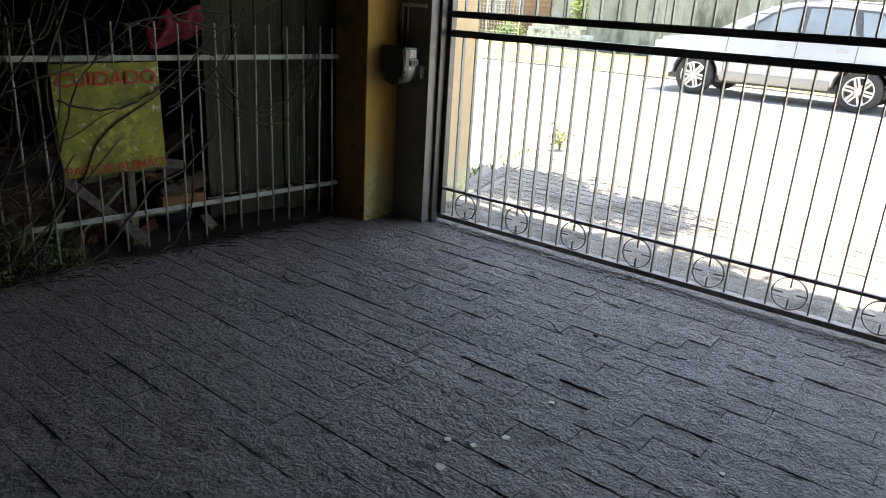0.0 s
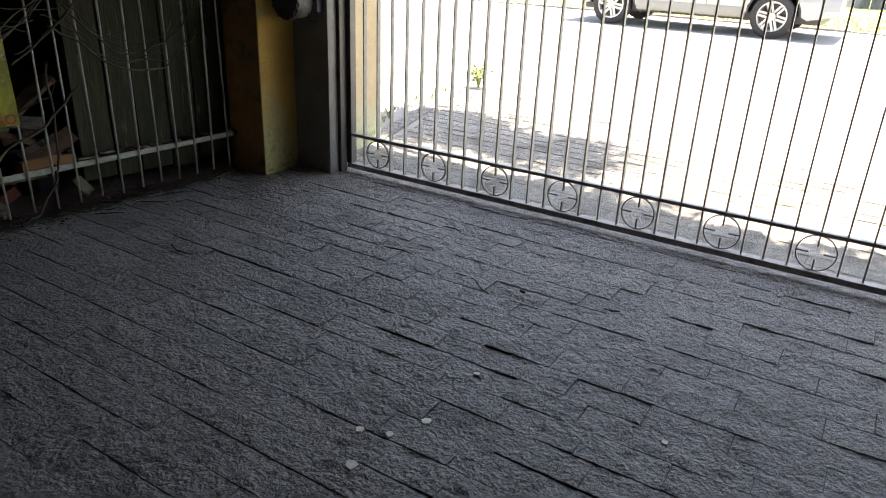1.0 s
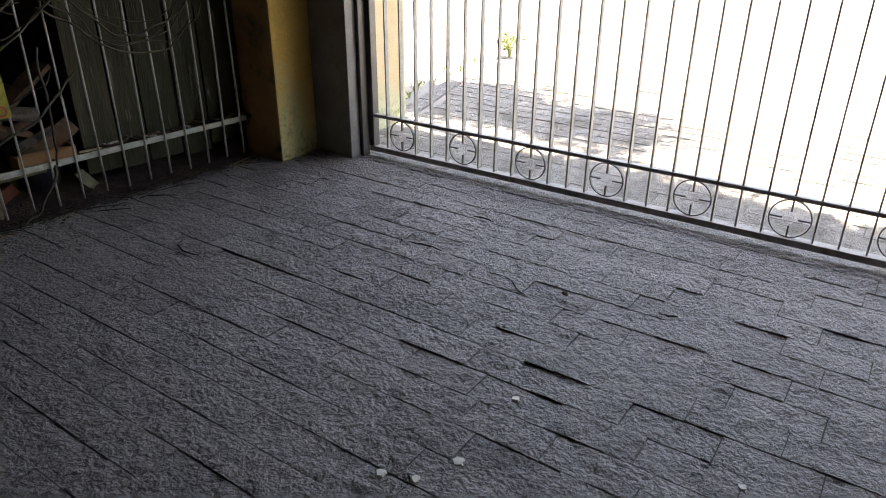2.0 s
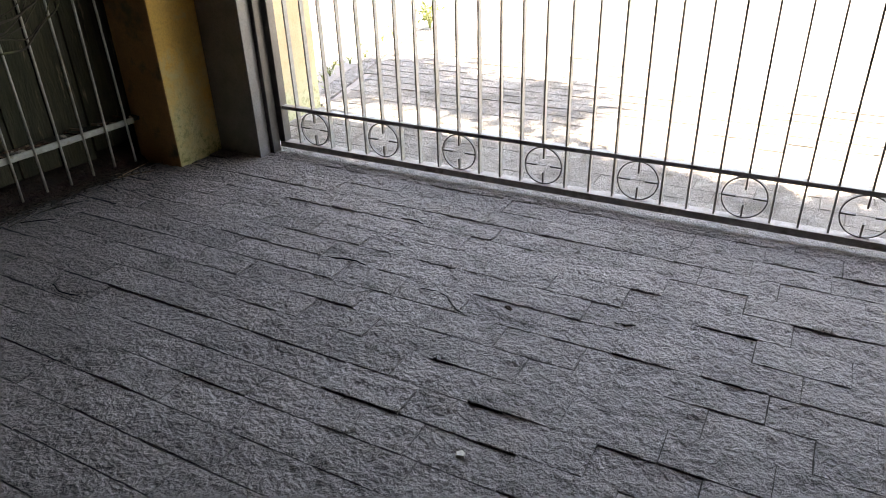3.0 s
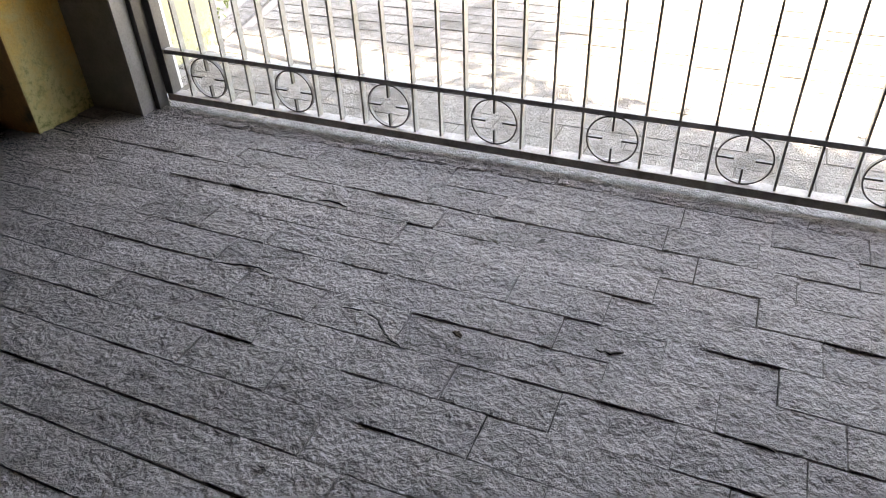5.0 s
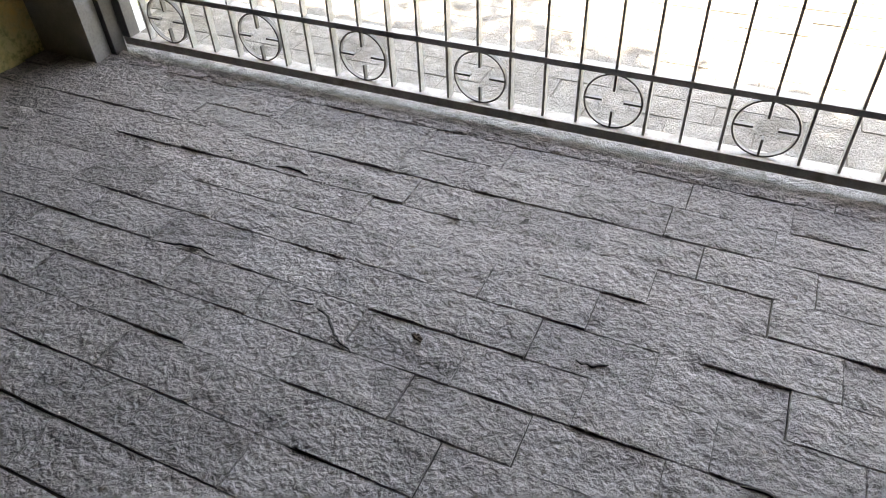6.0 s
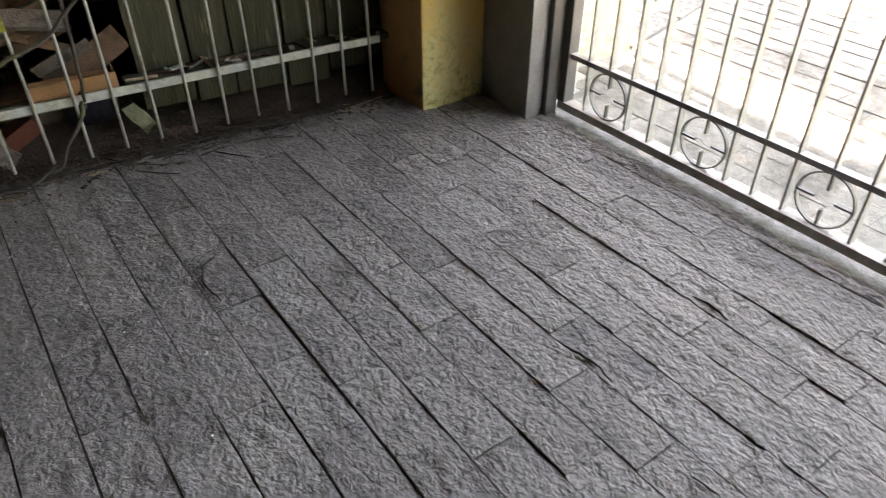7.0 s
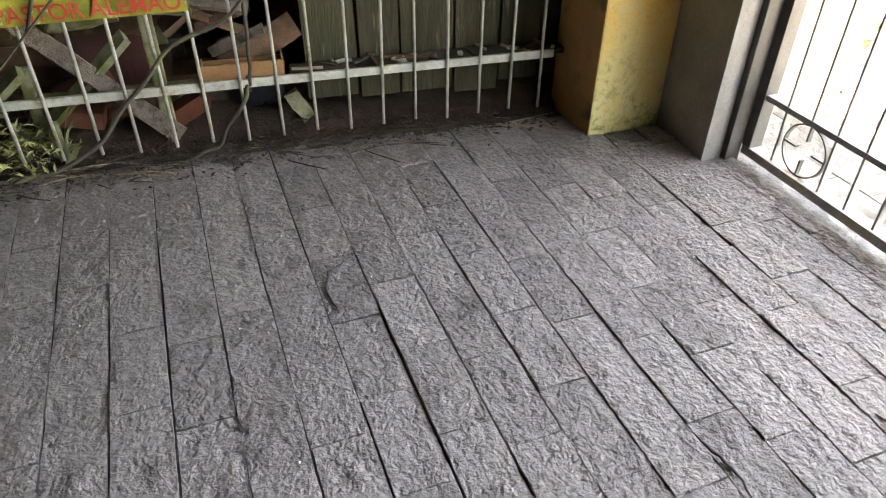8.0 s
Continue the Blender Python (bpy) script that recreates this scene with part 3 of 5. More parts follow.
# ---- across the road ----
far = thing("boundary_wall", (0, 25, 0), "long grey weathered rendered garden wall behind the verge", "wall", kind="structure")
for i in range(9):
    boxpart("panel", (-13.2 + i * 3.0, -0.1, 0.1, -10.22 + i * 3.0, 0.1, 2.7 + 0.02 * math.sin(i)), FARWALL, far, bev=0.01)
low = thing("stone_wall", (-14.9, 25, 0), "low wall of pale rough stone blocks", "wall", kind="structure")
sr = random.Random(2)
for k in range(5):
    x = -0.75 + sr.uniform(-0.12, 0.12)
    while x < 1.55:
        w = sr.uniform(0.26, 0.62)
        boxpart("stone", (x, -0.14 - sr.random() * 0.07, 0.08 + k * 0.19, x + w + 0.02, 0.1, 0.08 + k * 0.19 + sr.uniform(0.185, 0.215)), PALEROCK, low, bev=0.035)
        x += w
wf = thing("wire_fence", (-21, 25.2, 0), "grey wire mesh fence on slim posts", "fence")
for i in range(7):
    bm = bmesh.new()
    tube(bm, [(-5 + i * 1.6, 0, 0.1), (-5 + i * 1.6, 0, 2.3)], 0.035, 6)
    part("post", bm, WIRE, wf)
bm = bmesh.new()
for i in range(64):
    tube(bm, [(-5 + i * 0.15, 0, 0.2), (-5 + i * 0.15, 0, 2.2)], 0.008, 3, False)
for i in range(14):
    tube(bm, [(-5, 0, 0.25 + i * 0.15), (4.6, 0, 0.25 + i * 0.15)], 0.008, 3, False)
part("mesh", bm, WIRE, wf)
house = thing("brick_house", (-24, 33, 0), "dark brick house behind the wire fence", "house")
boxpart("wall", (-8, 0, 0, 8, 6, 3.2), BRICK, house)
for k in range(14):
    boxpart("brick_course", (-8.02, -0.03, 0.12 + k * 0.22, 8.02, 0.0, 0.3 + k * 0.22), BRICK, house, bev=0.01)
bm = bmesh.new()
extrude_outline(bm, [(-8.6, 3.1), (8.6, 3.1), (8.6, 3.3), (0, 5.6), (-8.6, 3.3)], -0.6, 6.6)
part("roof", bm, ROOFTILE, house)
for x in (-5, 0.5, 4.5):
    w = boxpart("window", (x, -0.08, 1.1, x + 1.4, -0.04, 2.2), WOODBROWN, house)
    boxpart("pane", (x + 0.08, -0.1, 1.18, x + 0.66, -0.082, 2.12), TINT, w)
    boxpart("pane", (x + 0.74, -0.1, 1.18, x + 1.32, -0.082, 2.12), TINT, w)
for k, (sx, sy, sz, rr, cnt) in enumerate(((-14.6, 27.5, 1.7, 0.9, 1600), (-20.5, 26.5, 0.5, 0.6, 900), (-17.5, 26.2, 0.45, 0.5, 900), (-23.0, 26.4, 0.6, 0.6, 900))):
    sh = thing("shrub", (sx, sy, 0.2), "sunlit green garden shrub behind the wall", "shrub", "garden shrubs")
    bm = bmesh.new()
    q = random.Random(k)
    cs = []
    for i in range(12):
        a = q.uniform(0, 6.28)
        c = Vector((math.cos(a) * rr * q.random(), math.sin(a) * rr * q.random(), sz * q.uniform(0.4, 1.2)))
        tube(bm, [(0, 0, -0.05), c * 0.5, c], [0.03, 0.02, 0.006], 5)
        cs.append(c)
    part("branches", bm, BARK, sh)
    ob = new("crown", leaf_cloud(cs, cnt, 0.22, 0.09, k + 40))
    ob.parent = sh
gr = random.Random(9)
gv, gf = [], []
for i in range(9000):
    x, y = gr.uniform(-20, 4), 16.2 + 8.6 * gr.random() ** 2
    h, a = gr.uniform(0.02, 0.06), gr.uniform(0, 6.28)
    z = 0.11 + 0.03 * noise.noise((x * 0.3, y * 0.3, 0))
    k = len(gv)
    gv += [(x - math.cos(a) * 0.02, y - math.sin(a) * 0.02, z), (x + math.cos(a) * 0.02, y + math.sin(a) * 0.02, z), (x + gr.uniform(-0.05, 0.05), y + gr.uniform(-0.05, 0.05), z + h)]
    gf.append((k, k + 1, k + 2))
me = bpy.data.meshes.new("grass")
me.from_pydata(gv, [], gf)
me.materials.append(mat("grass_blades", (0.2, 0.24, 0.06), (0.28, 0.27, 0.1), 0.8, 0, 3, 30, 0.0, island=True))
tagged(new("grass", me), "short sunlit tufts on the verge", "grass", kind="stuff")

# ---- the parked car ----
CX, CY, CZ = -5.62, 14.32, 0.10
car = thing("car", (CX, CY, CZ), "silver-white sport utility car parked across the road", "car")
WF, WR, WRAD, HW = 0.85, 3.58, 0.345, 0.93
low_pts = [(0.02, 0.42), (0.0, 0.62), (0.05, 0.86), (0.16, 0.98), (0.75, 1.07), (1.25, 1.13), (2.6, 1.14), (4.3, 1.16), (4.47, 1.08), (4.52, 0.75), (4.55, 0.6), (4.5, 0.4)]


def arch(xc):
    return [(xc + 0.43 * math.cos(a), 0.36 + 0.43 * math.sin(a)) for a in (math.pi * k / 10 for k in range(11))]


lower = low_pts + [(4.1, 0.32)] + [p for p in arch(WR) if p[1] > 0.33] + [(2.9, 0.3), (1.4, 0.3)] + [p for p in arch(WF) if p[1] > 0.33] + [(0.3, 0.32)]


def side_y(z):
    """Half width of the car at height z: tucked in at the sill, full at the doors, leaning in at the glass."""
    if z < 0.55:
        return 0.93 - (0.55 - z) * 0.28
    if z < 0.8:
        return 0.93
    return 0.93 - (z - 0.8) * 0.16 if z < 1.13 else 0.877 - (z - 1.13) * 0.34


def rounded(b, bev, z_from):
    """Slice a car shell at many heights, draw its sides in to side_y and round its upper edges."""
    for k in range(28):
        bmesh.ops.bisect_plane(b, geom=b.verts[:] + b.edges[:] + b.faces[:], plane_co=(0, 0, 0.33 + 0.05 * k), plane_no=(0, 0, 1))
    for v in b.verts:
        v.co.y = math.copysign(side_y(v.co.z) - (HW - abs(v.co.y)), v.co.y)
    b.normal_update()
    if bev:
        es = [e for e in b.edges if len(e.link_faces) == 2 and e.calc_face_angle() > 0.9 and abs(e.verts[0].co.y) > 0.5 and min(q.co.z for q in e.verts) > z_from and abs(e.verts[0].co.y - e.verts[1].co.y) < 0.1]
        bmesh.ops.bevel(b, geom=es, offset=bev, segments=3, affect="EDGES")
    b.normal_update()
    for f in b.faces:
        f.smooth = True
    for e in b.edges:
        e.smooth = len(e.link_faces) == 2 and e.calc_face_angle() < 0.6


bm = bmesh.new()
extrude_outline(bm, lower, -HW, HW)
rounded(bm, 0.05, 0.8)
part("body", bm, CARPAINT, car)
# added strip whose greyer colour shades the body's lower curve
boxpart("cladding", (1.3, -0.925, 0.29, 3.13, 0.925, 0.47), SILLSHADE, car, bev=0.05)
boxpart("bumper", (4.2, -HW - 0.005, 0.42, 4.6, HW + 0.005, 0.7), CARPAINT, car, bev=0.06)
boxpart("bumper", (-0.05, -HW + 0.02, 0.4, 0.3, HW - 0.02, 0.66), CARPAINT, car, bev=0.06)
for xc in (WF, WR):
    bm = bmesh.new()
    o = [(xc + 0.425 * math.cos(a), 0.36 + 0.425 * math.sin(a)) for a in (math.pi * k / 14 for k in range(15))]
    i = [(xc + 0.40 * math.cos(a), 0.36 + 0.40 * math.sin(a)) for a in (math.pi * k / 14 for k in range(14, -1, -1))]
    extrude_outline(bm, o + i, -0.89, 0.89)
    part("wheel_arch", bm, PLASTIC, car)
# cabin
bm = bmesh.new()
extrude_outline(bm, [(1.02, 1.09), (1.42, 1.33), (1.74, 1.50), (2.02, 1.62), (2.3, 1.685), (2.7, 1.715), (3.2, 1.71), (3.7, 1.675), (4.08, 1.61), (4.2, 1.5), (4.38, 1.13)], -HW, HW)
rounded(bm, 0.045, 1.45)
part("cabin", bm, CARPAINT, car)


def side_glass(name, outline, side, proud, material):
    b = bmesh.new()
    a = [b.verts.new((x, -side * (side_y(z) + proud), z)) for x, z in outline]
    c = [b.verts.new((x, -side * (side_y(z) - 0.02), z)) for x, z in outline]
    b.faces.new(a)
    b.faces.new(c[::-1])
    for k in range(len(a)):
        b.faces.new((a[k], c[k], c[(k + 1) % len(a)], a[(k + 1) % len(a)]))
    return part(name, b, material, car)


for side in (1, -1):
    side_glass("window_trim", [(1.52, 1.145), (4.1, 1.155), (4.0, 1.32), (3.8, 1.52), (3.6, 1.585), (3.0, 1.625), (2.5, 1.62), (2.25, 1.585), (1.98, 1.49)], side, 0.006, PLASTIC)
    side_glass("side_window", [(1.66, 1.18), (2.46, 1.18), (2.46, 1.585), (2.28, 1.555), (2.02, 1.46)], side, 0.012, TINT)
    side_glass("side_window", [(2.58, 1.18), (3.36, 1.18), (3.24, 1.575), (2.98, 1.59), (2.58, 1.588)], side, 0.012, TINT)
    side_glass("side_window", [(3.46, 1.185), (4.02, 1.19), (3.94, 1.32), (3.76, 1.49), (3.58, 1.545), (3.36, 1.565)], side, 0.012, TINT)
bm = bmesh.new()
v = [bm.verts.new(c) for c in ((1.12, -0.72, 1.162), (1.12, 0.72, 1.162), (1.9, 0.6, 1.582), (1.9, -0.6, 1.582))]
w = [bm.verts.new(c.co + Vector((-0.012, 0, 0.02))) for c in v]
bm.faces.new(w)
for k in range(4):
    bm.faces.new((v[k], v[(k + 1) % 4], w[(k + 1) % 4], w[k]))
part("windscreen", bm, TINT, car)
for y in (-0.6, 0.6):
    bm = bmesh.new()
    tube(bm, [(2.3, y, 1.67), (2.42, y, 1.725), (3.7, y, 1.71), (3.85, y, 1.64)], 0.016, 6)
    part("roof_rack", bm, GREYPLASTIC, car)
for y in (-1.0, 0.93):
    boxpart("mirror", (1.5, y - 0.05, 1.13, 1.66, y + 0.12, 1.28), CARPAINT, car, bev=0.03)
for y in (-0.9, 0.76):
    boxpart("tail_lamp", (4.4, y - 0.035, 0.82, 4.535, y + 0.14, 1.1), LAMPRED, car, bev=0.02)
    boxpart("headlight", (0.02, y - 0.02, 0.74, 0.2, y + 0.16, 0.9), PALESTEEL, car, bev=0.02)
for side in (-1, 1):
    for x in (1.35, 2.5, 3.42):
        side_glass("door_gap", [(x, 0.4), (x + 0.012, 0.4), (x + 0.012, 0.55), (x + 0.012, 0.8), (x + 0.012, 1.12), (x, 1.12), (x, 0.8), (x, 0.55)], side, 0.003, PLASTIC)
    for x in (2.2, 3.12):
        y = side * side_y(0.95)
        boxpart("door_handle", (x, y - 0.02, 0.94, x + 0.18, y + 0.02, 0.975), CARPAINT, car, bev=0.008)


def wheel(x, y, out):
    b = bmesh.new()
    prof = [(0.215, 0.1), (0.24, 0.115), (0.31, 0.115), (0.34, 0.085), (0.345, 0.0), (0.34, -0.085), (0.31, -0.115), (0.22, -0.1)]
    seg, rings = 36, []
    for r, d in prof:
        rings.append([b.verts.new((r * math.cos(2 * math.pi * k / seg), d, r * math.sin(2 * math.pi * k / seg))) for k in range(seg)])
    for p, q in zip(rings, rings[1:]):
        for k in range(seg):
            b.faces.new((p[k], p[(k + 1) % seg], q[(k + 1) % seg], q[k])).smooth = True
    wh = part("wheel", b, RUBBER, car)
    wh.location = (x, y, WRAD)
    b = bmesh.new()
    rings = [[b.verts.new((r * math.cos(2 * math.pi * k / 36), d * out, r * math.sin(2 * math.pi * k / 36))) for k in range(36)] for r, d in ((0.222, 0.05), (0.235, 0.115), (0.218, 0.112), (0.205, 0.02))]
    for p, q in zip(rings, rings[1:]):
        for k in range(36):
            b.faces.new((p[k], p[(k + 1) % 36], q[(k + 1) % 36], q[k]))
    for k in range(6):
        m = Matrix.Rotation(k * math.pi / 3 + 0.2, 4, "Y")
        for s in (-0.028, 0.028):
            box(b, 0.03, min(0.07 * out, 0.1 * out), s - 0.017, 0.215, max(0.07 * out, 0.1 * out), s + 0.017, m=m)
    tube(b, [(0, 0.02 * out, 0), (0, 0.108 * out, 0)], 0.06, 16)
    part("rim", b, RIM, wh)
    b = bmesh.new()
    tube(b, [(0, 0.0, 0), (0, 0.018 * out, 0)], 0.212, 24)
    part("brake_disc", b, PLASTIC, wh)


for x in (WF, WR):
    wheel(x, -HW + 0.1, -1)
    wheel(x, HW - 0.1, 1)
boxpart("underbody", (0.3, -0.75, 0.25, 4.3, 0.75, 0.4), PLASTIC, car)

# ---- gate motor on the posts ----
motor = thing("gate_motor", (-3.0, 3.40, 0.95), "black and grey electric gate motor with a ribbed housing", "motor")
MX, MZ = -3.0075, 0.985


def stadium(r, top):
    """Round below, square with eased corners above."""
    return [(MX - r, top - 0.025), (MX - r + 0.008, top - 0.008), (MX - r + 0.025, top), (MX + r - 0.025, top), (MX + r - 0.008, top - 0.008), (MX + r, top - 0.025)] + [(MX + r * math.cos(a), MZ + r * math.sin(a)) for a in (-math.pi * k / 18 for k in range(19))]


bm = bmesh.new()
extrude_outline(bm, stadium(0.1, 1.118), 3.30, 3.345)
bmesh.ops.bevel(bm, geom=[e for e in bm.edges if abs(e.verts[0].co.y - e.verts[1].co.y) < 1e-4 and e.verts[0].co.y < 3.32], offset=0.012, segments=3, affect="EDGES")
adopt(part("cover", bm, PLASTIC), motor)
gearbox = adopt(boxpart("gearbox", (MX - 0.094, 3.345, 1.005, MX + 0.094, 3.425, 1.11), GREYPLASTIC, bev=0.012), motor)
adopt(boxpart("mount", (MX - 0.05, 3.425, 0.95, MX + 0.05, 3.478, 1.06), GREYPLASTIC, bev=0.003), motor)
adopt(boxpart("side_lug", (MX - 0.112, 3.31, 1.02, MX - 0.098, 3.34, 1.055), PLASTIC, bev=0.003), motor)
bm = bmesh.new()
tube(bm, [(MX, 3.343, MZ), (MX, 3.43, MZ)], 0.083, 32)
for k in range(9):
    tube(bm, [(MX, 3.347 + k * 0.0092, MZ), (MX, 3.3515 + k * 0.0092, MZ)], 0.093, 32)
adopt(part("ribbed_housing", bm, ALU, label="bright cast ribs"), motor)
adopt(boxpart("terminal_strip", (MX + 0.09, 3.352, 1.008, MX + 0.108, 3.424, 1.04), GREYPLASTIC, bev=0.003), motor)
for k in range(3):
    adopt(boxpart("clip", (MX + 0.106, 3.36 + k * 0.022, 1.012, MX + 0.113, 3.37 + k * 0.022, 1.034), PLASTIC, bev=0.002), motor)
adopt(boxpart("bracket", (MX + 0.075, 3.43, 0.93, MX + 0.12, 3.478, 1.0), GREYPLASTIC, bev=0.004), motor)
lab = adopt(boxpart("label", (MX + 0.0935, 3.362, 1.052, MX + 0.0955, 3.412, 1.095), PAPER, label="small white sticker with fine print"), motor)
for k in range(3):
    adopt(boxpart("print_line", (MX + 0.0952, 3.368, 1.06 + k * 0.011, MX + 0.0962, 3.404 - 0.005 * k, 1.0635 + k * 0.011), INK), lab)
bm = bmesh.new()
tube(bm, [(MX + 0.06, 3.42, 0.93), (MX + 0.07, 3.43, 0.885), (MX + 0.1, 3.44, 0.872), (MX + 0.112, 3.455, 0.9), (MX + 0.1, 3.46, 0.95)], 0.004, 6)
adopt(part("cable", bm, PLASTIC), motor)
rods = thing("drive_rod", (-3.02, 3.455, 1.08), "twin steel rods that rise from the gate motor", "rod")
for x in (-3.066, -3.026):
    bm = bmesh.new()
    tube(bm, [(x, 3.455, 1.05), (x, 3.455, 2.01)], 0.0075, 10)
    adopt(part("rod", bm, RODSTEEL), rods)
adopt(boxpart("clamp", (-3.06, 3.437, 1.345, -2.87, 3.449, 1.365), ALU, bev=0.002), rods)

# ---- the sign on the fence ----
sign = thing("warning_sign", fm @ Vector((0.024, -0.46, 0.74)), "faded mossy metal warning sign with red lettering", "sign")
sm = fm @ Matrix.Translation((0.026, -0.465, 0.74)) @ Matrix.Rotation(radians(1.0), 4, "X") @ Matrix(((0, 0, 1, 0), (1, 0, 0, 0), (0, 1, 0, 0), (0, 0, 0, 1)))
sign.matrix_world = sm
bm = bmesh.new()
n = 12
g = [[bm.verts.new((-0.253 + 0.506 * i / n, -0.268 + 0.536 * j / n, 0.004 * noise.noise((i * 0.4, j * 0.4, 3)) + (0.006 * noise.noise((i, j, 1)) if j in (0, n) else 0))) for i in range(n + 1)] for j in range(n + 1)]
for a, c in zip(g, g[1:]):
    for i in range(n):
        bm.faces.new((a[i], a[i + 1], c[i + 1], c[i]))
r = bmesh.ops.extrude_face_region(bm, geom=bm.faces[:])
for v in [q for q in r["geom"] if isinstance(q, bmesh.types.BMVert)]:
    v.co.z -= 0.002
part("plate", bm, SIGNMAT, sign)
bm = bmesh.new()                                       # a plain dark shape where the print has faded
vs = [bm.verts.new((0.02 + 0.11 * math.cos(a) * (1 + 0.25 * math.sin(3 * a)), -0.06 + 0.13 * math.sin(a), 0.0065)) for a in (2 * math.pi * k / 24 for k in range(24))]
bm.faces.new(vs)
part("faded_print", bm, SIGNDARK, sign)


def lettering(text, width, height, y):
    cu = bpy.data.curves.new("lettering", "FONT")
    cu.body = text
    cu.align_x = "CENTER"
    cu.offset = 0.012
    cu.extrude = 0.0008
    tmp = bpy.data.objects.new("lettering", cu)
    scene.collection.objects.link(tmp)
    bpy.context.view_layer.update()
    me = bpy.data.meshes.new_from_object(tmp.evaluated_get(bpy.context.evaluated_depsgraph_get()))
    bpy.data.objects.remove(tmp)
    co = [v.co.copy() for v in me.vertices]
    x0, x1 = min(c.x for c in co), max(c.x for c in co)
    y0, y1 = 0.0, 0.72
    for v in me.vertices:
        v.co = Vector(((v.co.x - (x0 + x1) / 2) * width / (x1 - x0), y + (v.co.y - y0) * height / (y1 - y0), 0.0075 + v.co.z))
    me.materials.clear()
    me.materials.append(SIGNRED)
    ob = new("lettering", me)
    ob.parent = sign
    return ob


lettering("CUIDADO", 0.47, 0.068, 0.165)
lettering("PASTOR ALEMÃO", 0.478, 0.045, -0.258)

# ---- behind the fence: board screen, stacked wood and oddments ----
screen = thing("board_screen", fm @ Vector((-0.13, 0.5, 0)), "screen of old mossy upright boards behind the fence", "board screen")
screen.matrix_world = fm @ Matrix.Translation((-0.13, 0, 0))
br = random.Random(6)
y = 0.112
while y < 1.15:
    w = br.uniform(0.13, 0.19)
    bm = bmesh.new()
    seg = 12
    rings = []
    for k in range(seg + 1):
        z = 0.085 + br.uniform(-0.02, 0.02) * (k == 0) + (2.2 - 0.085) * k / seg
        a, c = y + 0.003 + 0.004 * noise.noise((k * 0.7, y * 9, 0)), y + w - 0.004 + 0.004 * noise.noise((k * 0.7, y * 9, 4))
        rings.append([bm.verts.new(p) for p in ((-0.02, a, z), (0.0 + 0.003 * noise.noise((k, y * 5, 2)), a, z), (0.0 + 0.003 * noise.noise((k, y * 5, 7)), c, z), (-0.02, c, z))])
    for p, q in zip(rings, rings[1:]):
        for k in range(4):
            bm.faces.new((p[k], p[(k + 1) % 4], q[(k + 1) % 4], q[k]))
    bm.faces.new(rings[0])
    bm.faces.new(rings[-1])
    ob = part("board", bm, BOARD, screen)
    ob.location.x = br.uniform(-0.012, 0.012)
    y += w + br.uniform(0.0, 0.006)
boxpart("ledge", (0.014, 0.06, 0.215, 0.10, 1.0, 0.235), BOARD, screen, bev=0.003)
FLAKE = mat("pale_flake", (0.5, 0.5, 0.46), (0.35, 0.34, 0.3), 0.9, 0, 30, 150, 0.3, 0.001)
for i in range(26):                                    # rubbish on the ledge
    yy, s = br.uniform(0.08, 0.98), br.uniform(0.006, 0.022)
    m = fm @ Matrix.Translation((-0.13 + br.uniform(0.03, 0.09), yy, 0.2365 + br.uniform(0, 0.004))) @ Matrix.Rotation(br.uniform(0, 3), 4, "Z")
    if i % 3:
        tagged(boxpart("splinter", (-s * 3, -0.005, -0.002, s * 3, 0.005, 0.006), br.choice((WOODBROWN, WOODGREY, TWIG)), bev=0.0015, m=m), "dry wood splinter lying on the ledge", "splinter", "splinters on the ledge")
    else:
        tagged(boxpart("paint_flake", (-s, -s * 0.6, -0.002, s, s * 0.6, 0.004), FLAKE, bev=0.0015, m=m), "pale flake of paint lying on the ledge", "flake", "flakes on the ledge")
soil = bmesh.new()
g = [[soil.verts.new((fence_x(0.2 + 3.2 * i / 40) - 0.02 - 1.6 * (j / 10) ** 1.5, 0.2 + 3.15 * i / 40, 0.0 + 0.05 * min(1, j / 2) + 0.03 * noise.noise((i * 0.4, j * 0.6, 0)) * (j > 0) - (0.03 if j == 0 else 0))) for j in range(11)] for i in range(41)]
for a, c in zip(g, g[1:]):
    for j in range(10):
        soil.faces.new((a[j], a[j + 1], c[j + 1], c[j]))
tagged(part("soil_bed", soil, SOIL), "strip of dark damp soil behind the fence", "soil", kind="structure")


